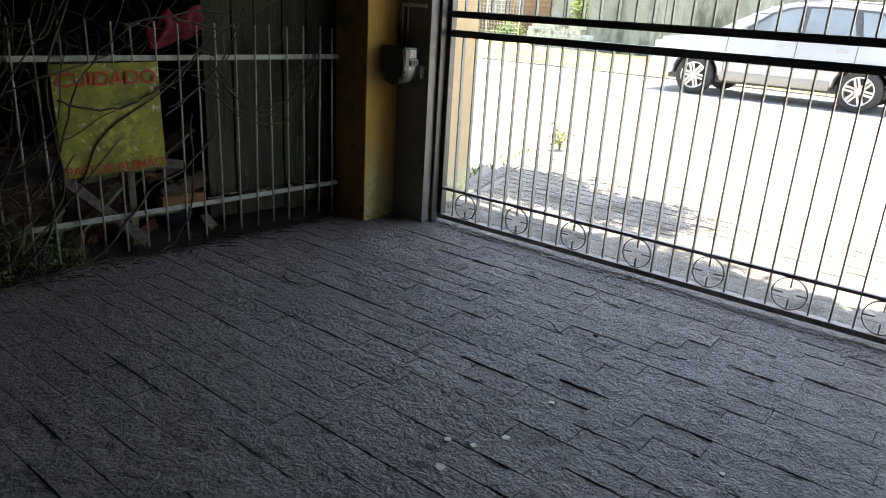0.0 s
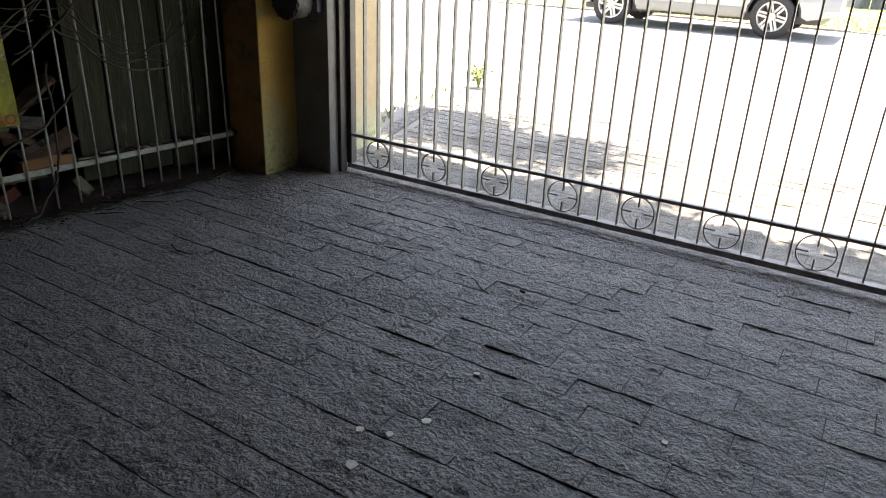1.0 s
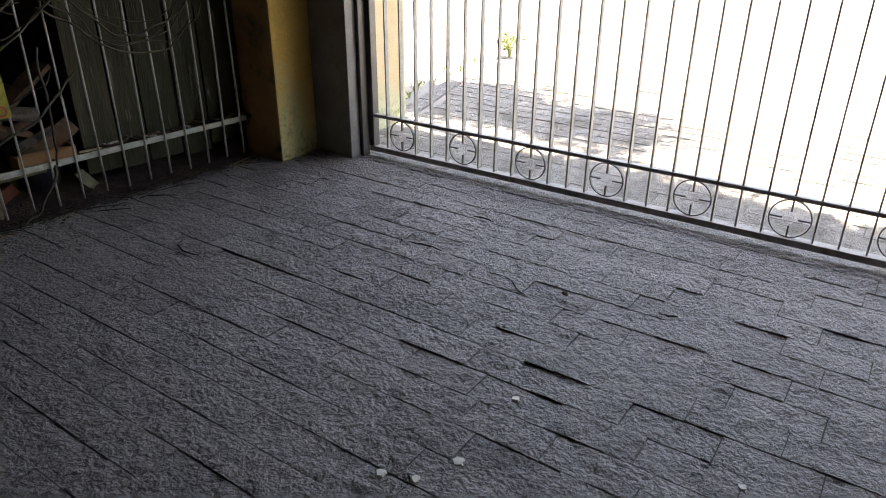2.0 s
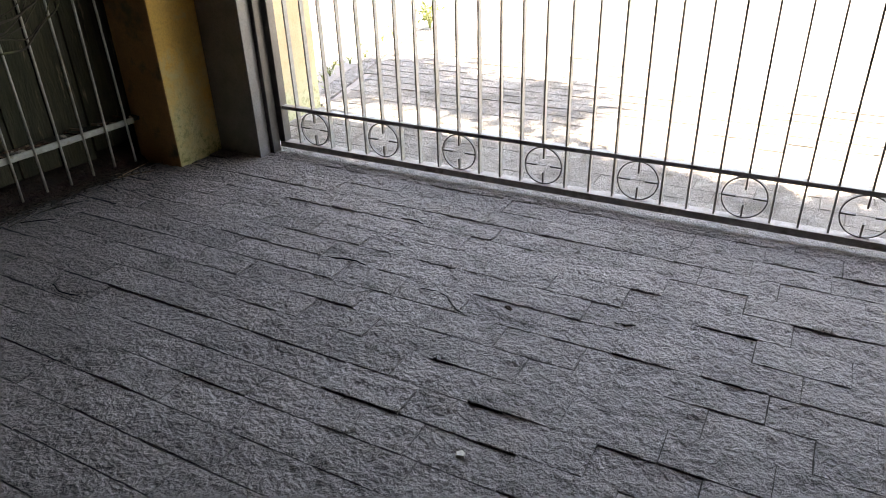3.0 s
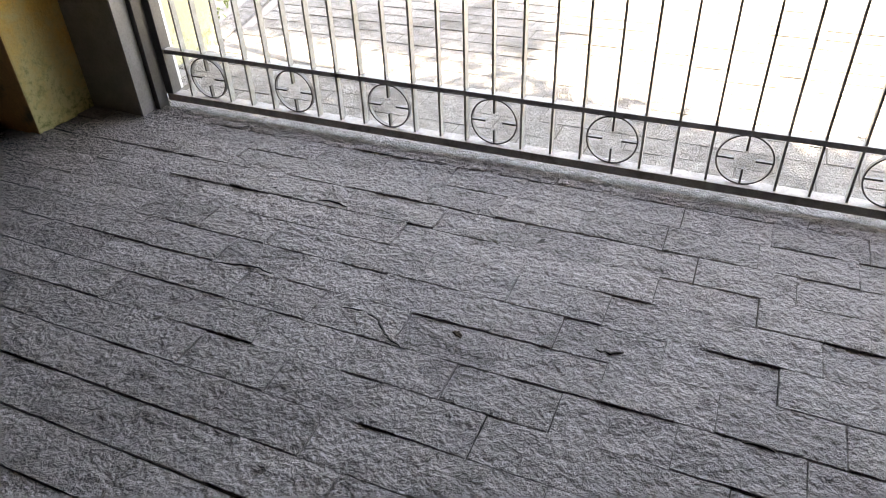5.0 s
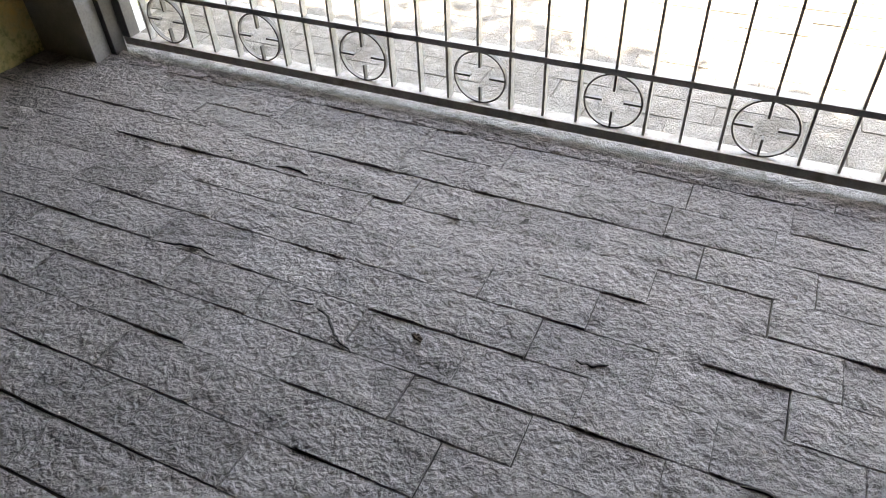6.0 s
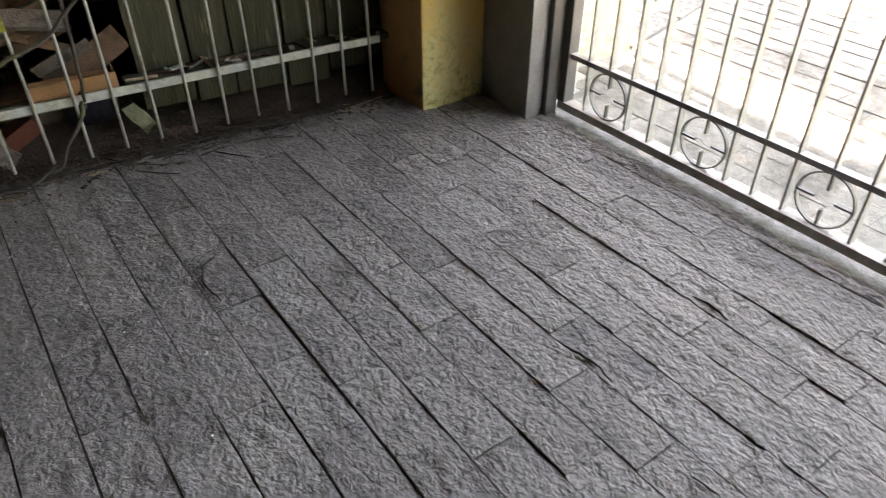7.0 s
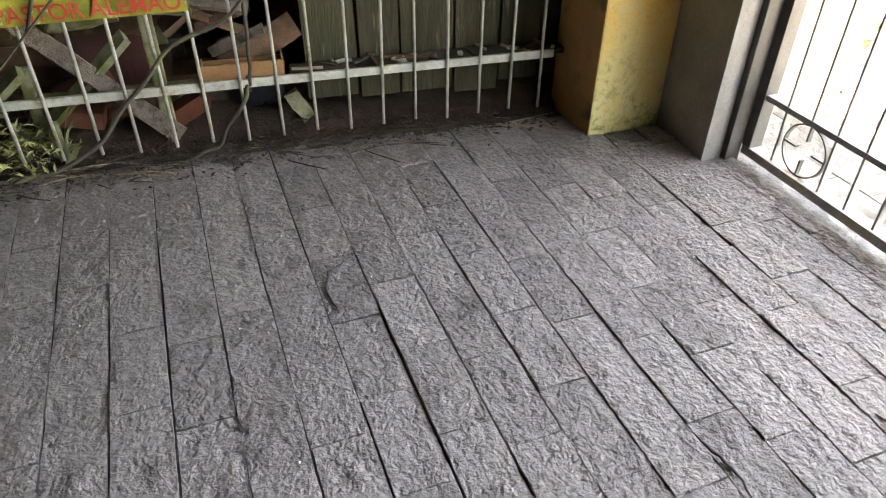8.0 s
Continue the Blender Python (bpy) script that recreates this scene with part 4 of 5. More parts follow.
def plank(p0, p1, w, t, material, label, roll=0.0, category="plank", name="plank"):
    """A rough sawn or split piece of wood between two points of the fence's own plan."""
    p0, p1 = fm @ Vector(p0), fm @ Vector(p1)
    d = p1 - p0
    q = d.to_track_quat("X", "Z").to_matrix().to_4x4()
    b = bmesh.new()
    n, l = 8, d.length
    s = br.random() * 50
    rings = []
    for k in range(n + 1):
        o = [0.14 * w * noise.noise((k * 0.6 + s, c * 5, s)) for c in range(4)]
        x = l * k / n + (br.uniform(-0.02, 0.02) if k in (0, n) else 0)
        rings.append([b.verts.new(c) for c in ((x, -w / 2 + o[0], -t / 2 + o[0] * 0.3), (x, w / 2 + o[1], -t / 2 + o[1] * 0.3), (x + br.uniform(-0.01, 0.01), w / 2 + o[2], t / 2 + o[2] * 0.3), (x, -w / 2 + o[3], t / 2))])
    for p, c in zip(rings, rings[1:]):
        for k in range(4):
            b.faces.new((p[k], p[(k + 1) % 4], c[(k + 1) % 4], c[k]))
    b.faces.new(rings[0])
    b.faces.new(rings[-1])
    ob = part(name, b, material)
    ob.matrix_world = Matrix.Translation(p0) @ q @ Matrix.Rotation(roll, 4, "X")
    return tagged(ob, label, category)


GREYW = "weathered grey plank leaning in the wood pile"
plank((-0.07, -0.70, 0.46), (-0.05, -0.30, 0.04), 0.055, 0.02, WOODGREY, GREYW, 1.2)
plank((-0.06, -0.85, -0.02), (-0.08, -0.42, 0.37), 0.04, 0.025, MOSSWHITE, "mossy pale stick leaning on the fence", 0.6, "stick", "stick")
plank((-0.05, -1.05, 0.02), (-0.06, -0.70, 0.32), 0.045, 0.025, MOSSWHITE, "mossy pale stick leaning on the fence", 0.4, "stick", "stick")
plank((-0.09, -0.80, 0.10), (-0.05, -0.62, 0.02), 0.06, 0.03, MOSSWHITE, "mossy pale stick leaning on the fence", 0.9, "stick", "stick")
plank((-0.135, -0.13, 0.235), (-0.155, 0.10, 0.355), 0.085, 0.02, WOODBROWN, "split brown board in the wood pile", 1.0)
plank((-0.15, -0.40, 0.50), (-0.14, -0.06, 0.43), 0.06, 0.018, WOODGREY, GREYW, 0.7)
plank((-0.20, -0.30, 0.36), (-0.22, 0.05, 0.62), 0.07, 0.03, WOODBROWN, "split brown board in the wood pile", 0.4)
plank((-0.13, -0.55, 0.47), (-0.12, -0.20, 0.44), 0.05, 0.02, MOSSWHITE, "flaking pale board in the wood pile", 0.8)
plank((-0.10, -0.72, 0.42), (-0.11, -0.42, 0.455), 0.07, 0.02, MOSSWHITE, "flaking pale board in the wood pile", 0.8)
MAROON = mat("dark_red_board", (0.075, 0.024, 0.02), (0.045, 0.016, 0.014), 0.85, 0, 12, 110, 0.6, 0.003, (0.03, 0.015, 0.012), 0.4, 8.0)
plank((-0.225, -0.64, 0.235), (-0.215, -0.36, 0.225), 0.22, 0.018, MAROON, "dark red painted board standing in the wood pile", 1.5)
plank((-0.20, -0.60, 0.05), (-0.19, -0.34, 0.16), 0.05, 0.02, WOODBROWN, "split brown board in the wood pile", 1.2)
plank((-0.125, -0.19, 0.285), (-0.115, -0.005, 0.36), 0.032, 0.018, WOODGREY, GREYW, 0.9)
plank((-0.105, 0.045, 0.15), (-0.085, 0.108, 0.045), 0.048, 0.02, MOSSWHITE, "short mossy stub of board on the soil", 1.3, "board", "board_stub")
for ya, za, yb, zb in ((-0.25, 0.41, -0.06, 0.315), (-0.22, 0.345, -0.02, 0.40)):
    plank((-0.2, ya, za), (-0.22, yb, zb), 0.03, 0.014, WOODBROWN, "thin dark slat fallen across the wood pile", 1.2, "slat", "slat")
for k in range(7):
    for i in range(4):
        yy, zz = -0.72 + br.uniform(-0.25, 0.2), 0.075 + k * 0.066
        dy, dz = br.uniform(0.42, 0.62), br.uniform(-0.012, 0.012)
        xx = -0.34 - i * 0.115
        plank((xx + br.uniform(-0.02, 0.02), yy - dy, zz - dz), (xx + br.uniform(-0.02, 0.02), yy + dy, zz + dz), br.uniform(0.085, 0.11), br.uniform(0.066, 0.075), br.choice((WOODBROWN, WOODGREY, WOODBROWN)), "rough length of stacked firewood", br.uniform(-0.2, 0.2), "firewood", "firewood")
chair = thing("old_chair_frame", fm @ Vector((-0.11, -0.4, 0.04)), "mossy white painted chair frame among the wood", "chair frame")
for b_, nm in (((-0.125, -0.365, 0.03, -0.095, -0.325, 0.47), "leg"), ((-0.125, -0.71, 0.172, -0.098, -0.08, 0.212), "seat_rail"), ((-0.13, -0.74, 0.03, -0.10, -0.705, 0.30), "leg"), ((-0.42, -0.36, 0.03, -0.39, -0.325, 0.3), "leg")):
    bm = bmesh.new()
    box(bm, *b_, bev=0.006, m=fm)
    adopt(part(nm, bm, MOSSWHITE), chair)
cb = thing("cardboard_box", fm @ Vector((-0.07, -0.09, 0.213)), "open flattened brown cardboard carton resting behind the rail", "box")
for b_ in ((-0.036, -0.212, 0.213, -0.032, 0.04, 0.285), (-0.115, -0.212, 0.213, -0.111, 0.04, 0.27), (-0.111, -0.212, 0.213, -0.036, -0.208, 0.28), (-0.111, 0.036, 0.213, -0.036, 0.04, 0.288), (-0.111, -0.208, 0.213, -0.036, 0.036, 0.217)):
    bm = bmesh.new()
    box(bm, *b_, m=fm)
    adopt(part("side", bm, CARD), cb)
for i, (yy, zz, rz) in enumerate(((-0.585, 0.20, 0.3), (-0.63, 0.115, -0.2), (-0.3, 0.09, 0.5))):
    m = fm @ Matrix.Translation((-0.16, yy, zz)) @ Matrix.Rotation(rz, 4, "X")
    tagged(boxpart("brick", (-0.045, -0.09, -0.028, 0.045, 0.09, 0.028), TERRA, bev=0.005, m=m), "broken red clay brick among the wood", "brick")
m = fm @ Matrix.Translation((-0.3, -0.05, 0.05))
bucket = bmesh.new()
seg = 20
rg = [[bucket.verts.new((r0 * math.cos(6.2832 * k / seg), r0 * math.sin(6.2832 * k / seg), z0)) for k in range(seg)] for r0, z0 in ((0.09, 0), (0.115, 0.2), (0.12, 0.2), (0.12, 0.185), (0.108, 0.185), (0.085, 0.01))]
for p, q in zip(rg, rg[1:]):
    for k in range(seg):
        bucket.faces.new((p[k], p[(k + 1) % seg], q[(k + 1) % seg], q[k]))
bucket.faces.new(rg[0])
bucket.faces.new(rg[-1])
ob = part("bucket", bucket, NAVY)
ob.matrix_world = m
tagged(ob, "dark blue plastic bucket behind the fence", "bucket")
bm = bmesh.new()
g = [[bm.verts.new((-0.06 + 0.05 * noise.noise((i * 0.5, j * 0.5, 1)), -0.22 + 0.3 * i / 10, 1.29 - 0.13 * j / 6 - 0.1 * (1 - i / 10) + 0.06 * noise.noise((i * 0.4, j * 0.3, 9)))) for i in range(11)] for j in range(7)]
for a, c in zip(g, g[1:]):
    for i in range(10):
        bm.faces.new((a[i], a[i + 1], c[i + 1], c[i])).smooth = True
r = bmesh.ops.extrude_face_region(bm, geom=bm.faces[:])
for v in [q for q in r["geom"] if isinstance(q, bmesh.types.BMVert)]:
    v.co.x -= 0.004
ob = part("cloth", bm, CLOTH)
ob.matrix_world = fm
tagged(ob, "crumpled red cloth hung over the vines", "cloth")

# ---- dry vines over the fence ----
vines = thing("dry_vine", fm @ Vector((0, -0.8, 0)), "tangle of bare dry vine stems climbing the fence", "vine")
vr = random.Random(17)


def stem(points, r0, r1):
    """A wavering stem through a few points of the fence's plan."""
    P = [Vector(p) for p in points]
    out = []
    s = vr.random() * 90
    for a in range(len(P) - 1):
        p0, p1, p2, p3 = P[max(a - 1, 0)], P[a], P[a + 1], P[min(a + 2, len(P) - 1)]
        for k in range(8):
            t = k / 8
            c = 0.5 * ((2 * p1) + (p2 - p0) * t + (2 * p0 - 5 * p1 + 4 * p2 - p3) * t * t + (3 * p1 - p0 - 3 * p2 + p3) * t ** 3)
            out.append(c)
    out.append(P[-1])
    out = [fm @ (c + 0.02 * Vector((noise.noise((i * 0.25, s, 0)), noise.noise((i * 0.25, s, 5)), noise.noise((i * 0.25, s, 9))))) for i, c in enumerate(out)]
    n = len(out)
    b = bmesh.new()
    tube(b, out, [r0 + (r1 - r0) * i / (n - 1) for i in range(n)], 6)
    return adopt(part("stem", b, VINE), vines)


LOOPS = (((0.053, 0.983), (0.151, 0.869), (0.322, 0.745), (0.51, 0.775), (0.659, 0.871), (0.762, 1.115), (0.615, 1.345)),
         ((-0.027, 0.895), (0.101, 0.816), (0.268, 0.69), (0.477, 0.655), (0.677, 0.768), (0.768, 0.993), (0.729, 1.312)),
         ((-0.201, 0.74), (-0.019, 0.876), (0.154, 1.056), (0.291, 1.33)),
         ((-0.716, 0.838), (-0.579, 0.806), (-0.431, 0.789), (-0.285, 0.851), (-0.049, 1.021), (0.2, 1.2)),
         ((-0.8, 0.45), (-0.714, 0.641), (-0.626, 0.882), (-0.506, 1.057), (-0.3, 1.2)))
for k, loop in enumerate(LOOPS):                       # hanging loops, each with a thinner companion
    stem([(0.045, yy, zz) for yy, zz in loop], 0.0052, 0.0035)
    if k < 3:
        stem([(0.03 + 0.01 * k, yy + vr.uniform(-0.03, 0.03), zz + vr.uniform(-0.045, 0.05)) for yy, zz in loop], 0.0035, 0.0025)
        stem([(0.02, yy - 0.04 + vr.uniform(-0.05, 0.03), zz + 0.05 + vr.uniform(-0.05, 0.06)) for yy, zz in loop[1:]], 0.003, 0.002)
for i in range(34):                                    # climbing and crossing stems
    ya = vr.uniform(-1.6, -0.6)
    yb = ya + vr.uniform(-0.5, 1.1)
    za, zb = vr.uniform(0.35, 0.8), vr.uniform(0.9, 1.7)
    x = vr.uniform(0.015, 0.12) if i % 4 == 0 or ya < -1.1 else vr.uniform(-0.1, -0.03)
    stem([(x, ya, za), (x + vr.uniform(-0.02, 0.05), (2 * ya + yb) / 3 + vr.uniform(-0.1, 0.1), (2 * za + zb) / 3), (x, (ya + 2 * yb) / 3 + vr.uniform(-0.1, 0.1), (za + 2 * zb) / 3), (x - 0.03, yb, zb)], vr.uniform(0.003, 0.0075), 0.002)
for i in range(22):                                    # upper thicket
    ya = vr.uniform(-1.5, 0.3)
    yb = ya + vr.uniform(0.3, 1.0)
    z = vr.uniform(0.98, 1.6)
    x = vr.uniform(-0.1, 0.1)
    stem([(x, ya, z), (x, ya + 0.33 * (yb - ya), z + vr.uniform(-0.12, 0.12)), (x, ya + 0.66 * (yb - ya), z + vr.uniform(-0.15, 0.15)), (x, yb, z + vr.uniform(-0.2, 0.25))], vr.uniform(0.0025, 0.007), 0.002)
for i in range(54):                                    # dark thicket behind the bars
    ya, z, x = vr.uniform(-1.7, 0.0), vr.uniform(0.45, 1.5), vr.uniform(-0.5, -0.12)
    yb = ya + vr.uniform(-0.5, 0.7)
    zb = z + vr.uniform(-0.1, 0.7)
    stem([(x, ya, z), (x + vr.uniform(-0.06, 0.06), ya + 0.35 * (yb - ya) + vr.uniform(-0.08, 0.08), z + 0.35 * (zb - z)), (x + vr.uniform(-0.06, 0.06), ya + 0.7 * (yb - ya) + vr.uniform(-0.08, 0.08), z + 0.7 * (zb - z)), (x, yb, zb)], vr.uniform(0.003, 0.008), 0.002)
stem([(0.06, -0.81, 0.005), (0.035, -0.593, 0.07), (0.03, -0.341, 0.315), (0.03, -0.062, 0.491), (0.02, 0.08, 0.62)], 0.008, 0.005)
stem([(0.02, -0.05, 0.75), (0.022, -0.057, 0.487), (0.02, -0.059, 0.304), (-0.01, -0.07, 0.2)], 0.0065, 0.005)
stem([(-0.01, -0.07, 0.25), (0.03, -0.103, 0.181), (0.03, -0.199, 0.05), (0.04, -0.3, 0.006)], 0.0075, 0.005)
stem([(0.05, -1.0, 0.0), (0.04, -0.8, 0.25), (0.045, -0.72, 0.5), (0.04, -0.75, 0.9), (0.03, -0.6, 1.35)], 0.008, 0.005)
for i in range(14):                                    # rooted bundle at the foot
    ya = vr.uniform(-1.5, -0.9)
    stem([(vr.uniform(0.0, 0.14), ya, 0.0), (vr.uniform(0.03, 0.14), ya + vr.uniform(-0.1, 0.25), vr.uniform(0.05, 0.2)), (vr.uniform(0.02, 0.1), ya + vr.uniform(0.0, 0.4), vr.uniform(0.2, 0.4)), (0.02, ya + vr.uniform(0.1, 0.6), vr.uniform(0.4, 0.8))], vr.uniform(0.004, 0.008), 0.003)

# ---- green growth at the foot of the fence ----
STRAP = mat("dusty_strap_leaf", (0.13, 0.17, 0.075), (0.19, 0.21, 0.12), 0.6, 0, 14, 90, 0.3, 0.001, (0.26, 0.25, 0.16), 0.3, 9.0)
IVY = mat("yellow_green_leaf", (0.16, 0.19, 0.06), (0.24, 0.25, 0.11), 0.65, 0, 20, 90, 0.3, 0.001, island=True)


def strap_plant(y0, count, seed, tall):
    """A tuft of long folded leaves that rise and arch over."""
    q = random.Random(seed)
    tuft = thing("strap_leaf_plant", fm @ Vector((-0.02, y0, 0.0)), "tuft of dusty green strap leaves under the vines", "plant", "plants by the fence")
    for _ in range(count):
        a, l = q.uniform(-0.3, 3.4), tall * q.uniform(0.6, 1.15)
        out = Vector((math.sin(a) * 0.35, math.cos(a) * 0.8, 0)) * l * q.uniform(0.35, 0.8)
        w = q.uniform(0.009, 0.016)
        side = Vector((-out.y, out.x, 0)).normalized()
        b = bmesh.new()
        rows_ = []
        for k in range(9):
            t = k / 8
            c = Vector((0, 0, 0.0)) + out * t ** 1.4 + Vector((0, 0, l * (1.5 * t - 0.75 * t * t)))
            ww = w * (1 - t ** 3) * (0.5 + 0.5 * min(1, t * 4)) + 0.0008
            rows_.append([b.verts.new(p) for p in (c - side * ww + Vector((0, 0, 0.25 * ww)), c, c + side * ww + Vector((0, 0, 0.25 * ww)), c - Vector((0, 0, 0.0012)))])
        for p, r_ in zip(rows_, rows_[1:]):
            for i0 in range(4):
                b.faces.new((p[i0], p[(i0 + 1) % 4], r_[(i0 + 1) % 4], r_[i0]))
        part("leaf", b, STRAP, tuft)


strap_plant(-0.93, 13, 3, 0.40)
strap_plant(-1.2, 11, 7, 0.34)
strap_plant(-0.66, 6, 12, 0.26)
for yy, zz, cnt, sd in ((-0.73, 0.07, 150, 61), (-0.86, 0.12, 130, 62), (-1.02, 0.06, 120, 63)):
    clump = thing("creeper_clump", fm @ Vector((0.02, yy, 0.0)), "low clump of yellow-green creeper leaves at the fence foot", "plant", "plants by the fence")
    bm = bmesh.new()
    cs = []
    for k in range(9):
        c = Vector((vr.uniform(-0.06, 0.05), vr.uniform(-0.08, 0.08), zz * vr.uniform(0.3, 1.6)))
        tube(bm, [(0, 0, -0.005), (c.x * 0.6, c.y * 0.6, c.z * 0.8), c], [0.003, 0.0022, 0.0012], 4)
        cs.append(c)
    part("stems", bm, VINE, clump)
    ob = new("leaves", leaf_cloud(cs, cnt, 0.028, 0.017, sd, material=IVY))
    ob.parent = clump

# ---- litter along the foot of the fence ----
lv, lf = [], []
lr = random.Random(31)
for i in range(6800):
    yy = lr.uniform(-1.3, 0.95)
    wide = 0.06 + 0.055 * max(0, -yy)
    p = Vector((lr.gauss(-0.02, wide) if i % 3 else lr.uniform(-0.32, 0.0), yy, 0.004 + abs(lr.gauss(0, 0.012)) + (0.05 if i % 3 == 0 else 0.0)))
    s = lr.uniform(0.004, 0.014)
    e = Euler((lr.uniform(-0.5, 0.5), lr.uniform(-0.5, 0.5), lr.uniform(0, 6.28))).to_matrix()
    k = len(lv)
    for q in ((-s, 0, 0), (0, -0.4 * s, 0.15 * s), (s, 0, 0.05 * s), (0, 0.4 * s, 0.2 * s)):
        lv.append(fm @ (p + e @ Vector(q)))
    lf += [(k, k + 1, k + 2), (k, k + 2, k + 3)]
me = bpy.data.meshes.new("leaf_litter")
me.from_pydata(lv, [], lf)
me.materials.append(LITTER)
tagged(new("leaf_litter", me), "dark rotting leaves along the foot of the fence", "leaf litter", kind="stuff")
for i in range(78):
    yy, l, a = lr.uniform(-1.15, 0.8), lr.uniform(0.04, 0.2), lr.gauss(1.45, 0.35)
    p = Vector((lr.uniform(-0.03, 0.13) if yy < 0.5 else lr.uniform(-0.02, 0.06), yy, 0.012))
    d = Vector((math.cos(a), math.sin(a), lr.uniform(-0.02, 0.05))) * l
    b = bmesh.new()
    tube(b, [fm @ p, fm @ (p + d * 0.5 + Vector((lr.uniform(-0.012, 0.012), 0, 0.004))), fm @ (p + d)], [0.0028, 0.0024, 0.0015], 5)
    tagged(part("twig", b, lr.choice((TWIG, VINE, VINE, LITTER, LITTER, LITTER))), "dry broken twig lying beside the fence", "twig", "twigs by the fence")
for (x, y, r0) in ((-1.035, 1.79, 0.02), (-1.038, 2.095, 0.014), (-1.092, 1.515, 0.025), (-1.087, 1.678, 0.017), (-1.171, 1.646, 0.015), (-0.417, 2.107, 0.012)):
    b = bmesh.new()
    q = [(r0 * lr.uniform(0.6, 1.2) * math.cos(6.2832 * k / 11), r0 * lr.uniform(0.6, 1.2) * math.sin(6.2832 * k / 11)) for k in range(11)]
    lo = [b.verts.new((x + c[0], y + c[1], -0.008)) for c in q]
    hi = [b.verts.new((x + c[0] * 0.8, y + c[1] * 0.8, 0.0045)) for c in q]
    b.faces.new(hi)
    for k in range(11):
        b.faces.new((lo[k], lo[(k + 1) % 11], hi[(k + 1) % 11], hi[k]))
    tagged(part("lichen_spot", b, SPOT), "pale dried spot on the paving", "spot", "pale spots on the paving")
cv, cf = [], []
for i in range(110):                                   # pale crumbs and grit
    x, y, s = lr.uniform(-3.2, 0.3), lr.uniform(1.4, 3.5), lr.uniform(0.0015, 0.0038)
    k = len(cv)
    cv += [(x + s * lr.uniform(0.6, 1.4), y, 0.004), (x - s, y + s * lr.uniform(0.5, 1.5), 0.004), (x - s * 0.6, y - s, 0.004), (x, y, 0.004 + s * 1.3)]
    cf += [(k, k + 1, k + 3), (k + 1, k + 2, k + 3), (k + 2, k, k + 3), (k, k + 2, k + 1)]
me = bpy.data.meshes.new("crumbs")
me.from_pydata(cv, [], cf)
me.materials.append(SPOT)
tagged(new("crumbs", me), "pale crumbs and grit scattered on the paving", "grit", kind="stuff")
b = bmesh.new()
for k in range(5):
    a = k * 1.3
    tube(b, [(-1.188, 2.727, 0.004), (-1.188 + 0.007 * math.cos(a), 2.727 + 0.006 * math.sin(a), 0.009), (-1.188 + 0.013 * math.cos(a * 1.2), 2.727 + 0.007 * math.sin(a), 0.004)], [0.005, 0.004, 0.0025], 5)
tagged(part("dead_leaf", b, LITTER), "small shrivelled dark leaf on the paving", "leaf")


# ---- paving stones of the floor ----
# dark colour that stands for the shadow under chipped stone edges
CHIPSHADE = mat("chip_shadow_dark", (0.045, 0.043, 0.041), (0.025, 0.024, 0.023), 1.0, 0, 30, 200, 0.5, 0.002)
ROW0, ROWP, LEN = 3.013, 0.1230, 0.2492


def stone_mesh(seed, w, l, h, nx=14, ny=7):
    rnd = random.Random(seed)
    vs, fs = [], []
    o = seed * 7.31
    ex, ey = (0, nx), (0, ny)
    for j in range(ny + 1):
        for i in range(nx + 1):
            x = -l / 2 + l * i / nx + (rnd.random() - 0.5) * (0.0012 if i in ex else 0.008)
            y = -w / 2 + w * j / ny + (0.0014 * noise.noise((i * 0.5, o, j)) if j in ey else (rnd.random() - 0.5) * 0.008)
            p = Vector((x + o, y * 1.6, o))
            z = 0.006 * noise.noise(p * 14) + 0.0048 * noise.noise(p * 40) + (rnd.random() - 0.5) * 0.0034
            z = z * (0.4 if i in ex or j in ey else 1.0) - 0.0008 * (i in ex or j in ey)
            vs.append((x, y, z))
    for j in range(ny):
        for i in range(nx):
            a = j * (nx + 1) + i
            fs.append((a, a + 1, a + nx + 2, a + nx + 1))
    rim = [i for i in range(nx + 1)] + [j * (nx + 1) + nx for j in range(1, ny + 1)] + [ny * (nx + 1) + i for i in range(nx - 1, -1, -1)] + [j * (nx + 1) for j in range(ny - 1, 0, -1)]
    base = len(vs)
    k = len(rim)
    for r in rim:                                      # the sides have corners of their own, so that the top keeps a crisp edge
        vs.append(vs[r])
    for r in rim:
        vs.append((vs[r][0], vs[r][1], -h))
    for i in range(k):
        fs.append((base + i, base + k + i, base + k + (i + 1) % k, base + (i + 1) % k))
    me = bpy.data.meshes.new("paving_stone")
    me.from_pydata(vs, [], fs)
    me.polygons.foreach_set("use_smooth", [i < nx * ny for i in range(len(fs))])
    me.materials.append(STONE)
    return me


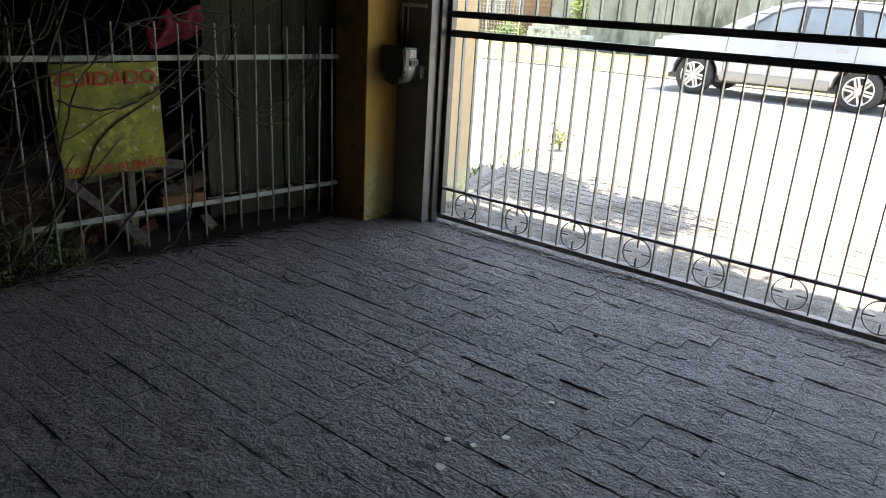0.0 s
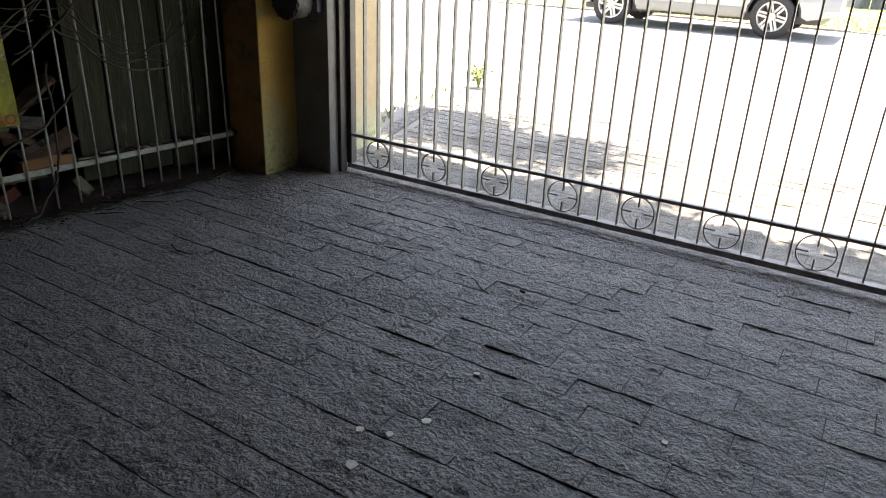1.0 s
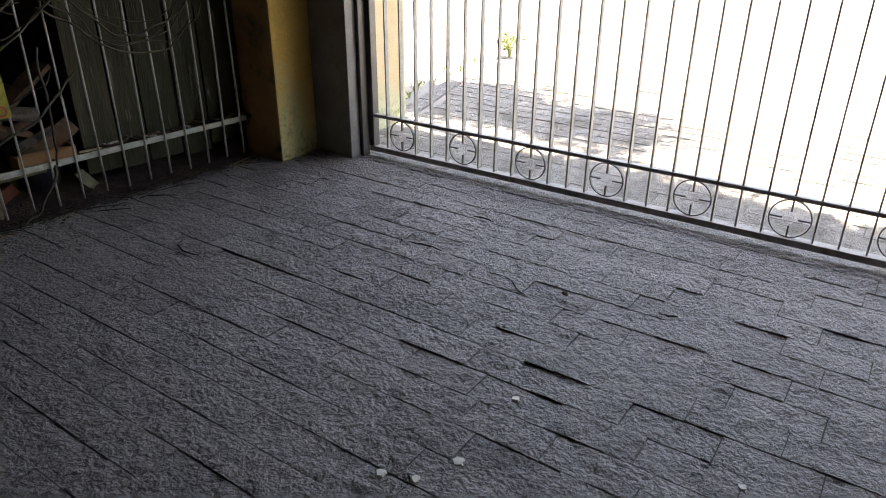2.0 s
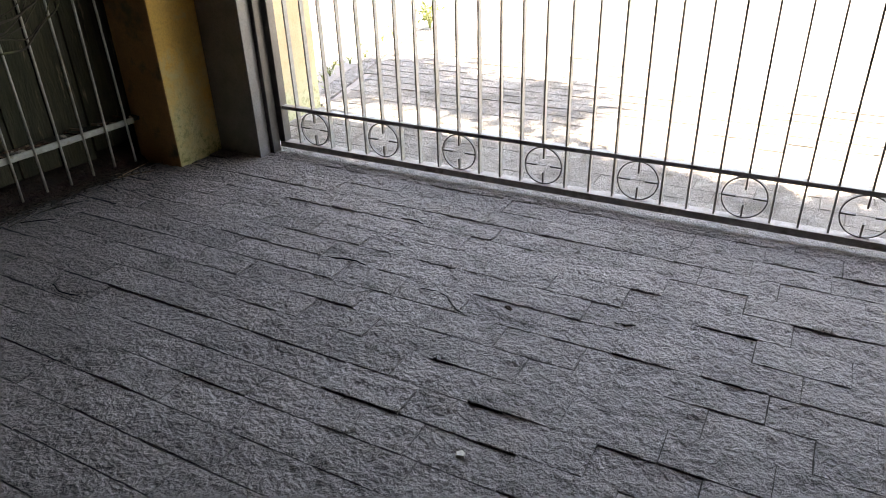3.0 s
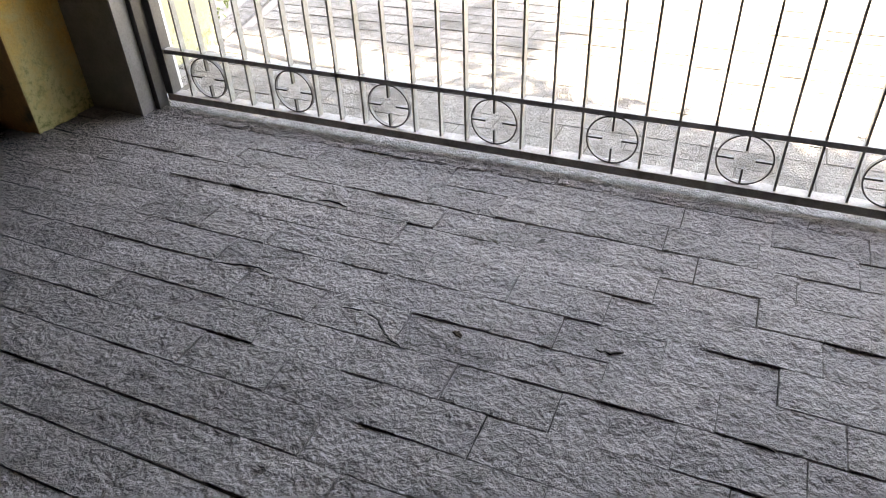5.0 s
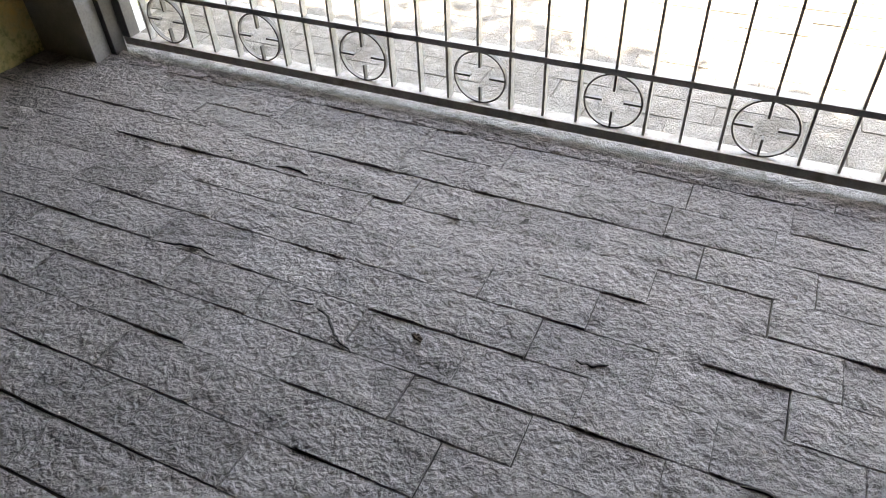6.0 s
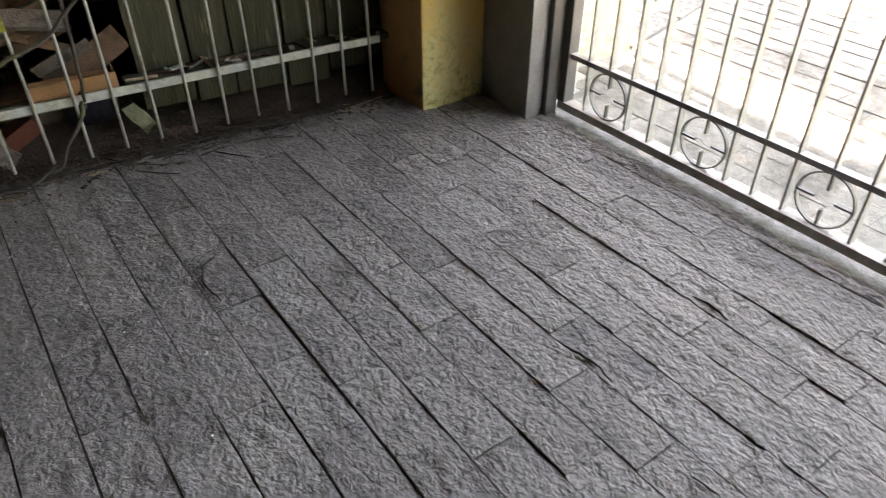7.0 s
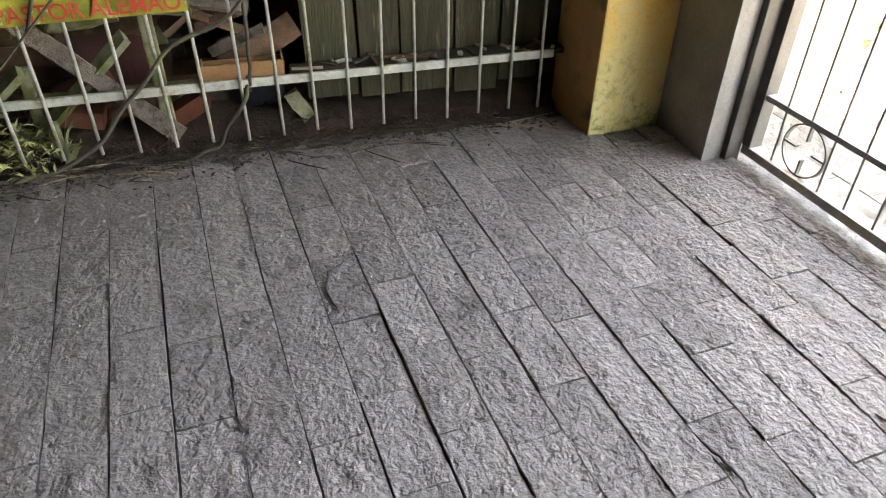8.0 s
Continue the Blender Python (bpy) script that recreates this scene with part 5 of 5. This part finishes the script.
meshes = [stone_mesh(i, ROWP - 0.0036, LEN - 0.0026, 0.03) for i in range(30)]
rnd = random.Random(4)
known = {0: -1.02, -1: -1.122, -2: -0.963, -3: -1.078, -4: -1.4, -5: -1.284, -6: -2.357, -7: -2.5, -8: -2.663, 2: -1.282}
rest_v, rest_f, rest_s = [], [], []
for r in range(-64, 5):
    y0 = ROW0 + r * ROWP
    y1 = min(y0 + ROWP, FLOOR_EDGE - 0.026)
    if y1 - y0 < 0.03:
        continue
    off = known.get(r, rnd.random() * LEN) % LEN
    i0 = math.floor((-3.45 - off) / LEN)
    for i in range(i0, i0 + 34):
        x0, x1 = off + i * LEN, off + (i + 1) * LEN
        lim = fence_x((y0 + y1) / 2) + 0.015
        x0, x1 = max(x0, lim), min(x1, 2.58)
        if y0 > 3.16:
            x0 = max(x0, -3.118)
        if x1 - x0 < 0.03:
            continue
        me = meshes[rnd.randrange(30)]
        m = Matrix.LocRotScale(((x0 + x1) / 2 + rnd.uniform(-1, 1) * 0.0012, (y0 + y1) / 2 + rnd.uniform(-1, 1) * 0.0014, rnd.uniform(-0.0028, 0.0028)),
                               Euler((rnd.uniform(-1, 1) * 0.022, rnd.uniform(-1, 1) * 0.013, rnd.choice((0, math.pi)) + rnd.uniform(-1, 1) * 0.004)),
                               ((x1 - x0) / LEN, (y1 - y0) / ROWP * rnd.uniform(0.978, 1.01), 1))
        if y0 > 1.72 and x1 < 0.0:
            ob = new("paving_stone", me)
            ob.matrix_world = m
            ob.parent = floor
        else:
            k = len(rest_v)
            rest_v += [m @ v.co for v in me.vertices]
            rest_f += [[k + q for q in p.vertices] for p in me.polygons]
            rest_s += [p.use_smooth for p in me.polygons]
me = bpy.data.meshes.new("paving_stones")
me.from_pydata(rest_v, [], rest_f)
me.polygons.foreach_set("use_smooth", rest_s)
me.materials.append(STONE)
ob = new("paving_stones", me)
ob.parent = floor
tagged(ob, kind="stuff")

# chipped edges and cracks in the paving, their shadow drawn as dark tubes
CRACKS = (((-1.505, 2.718), (-1.451, 2.726), (-1.403, 2.713), (-1.370, 2.684), (-1.341, 2.655), (-1.30, 2.640)), ((-1.943, 2.765), (-1.887, 2.774), (-1.825, 2.786), (-1.764, 2.776)),
          ((-2.723, 2.242), (-2.691, 2.19), (-2.614, 2.166), (-2.531, 2.178)), ((-0.867, 2.798), (-0.831, 2.798), (-0.801, 2.815)), ((-0.523, 2.641), (-0.487, 2.645), (-0.463, 2.638)),
          ((-2.027, 3.172), (-1.993, 3.168), (-1.966, 3.158)), ((-1.845, 3.157), (-1.792, 3.163), (-1.739, 3.154)))
cr = random.Random(5)
for c in CRACKS:
    pts = []
    for (xa, ya), (xb, yb) in zip(c, c[1:]):
        for k in range(4):
            pts.append((xa + (xb - xa) * k / 4 + cr.uniform(-0.003, 0.003), ya + (yb - ya) * k / 4 + cr.uniform(-0.003, 0.003), 0.0012))
    pts.append((*c[-1], -0.001))
    b = bmesh.new()
    tube(b, pts, [0.0014 + 0.0026 * math.sin(math.pi * i / (len(pts) - 1)) * cr.uniform(0.6, 1.1) for i in range(len(pts))], 5)
    part("crack", b, CHIPSHADE, floor, "dark crack line drawn for the shadow of a chipped edge")
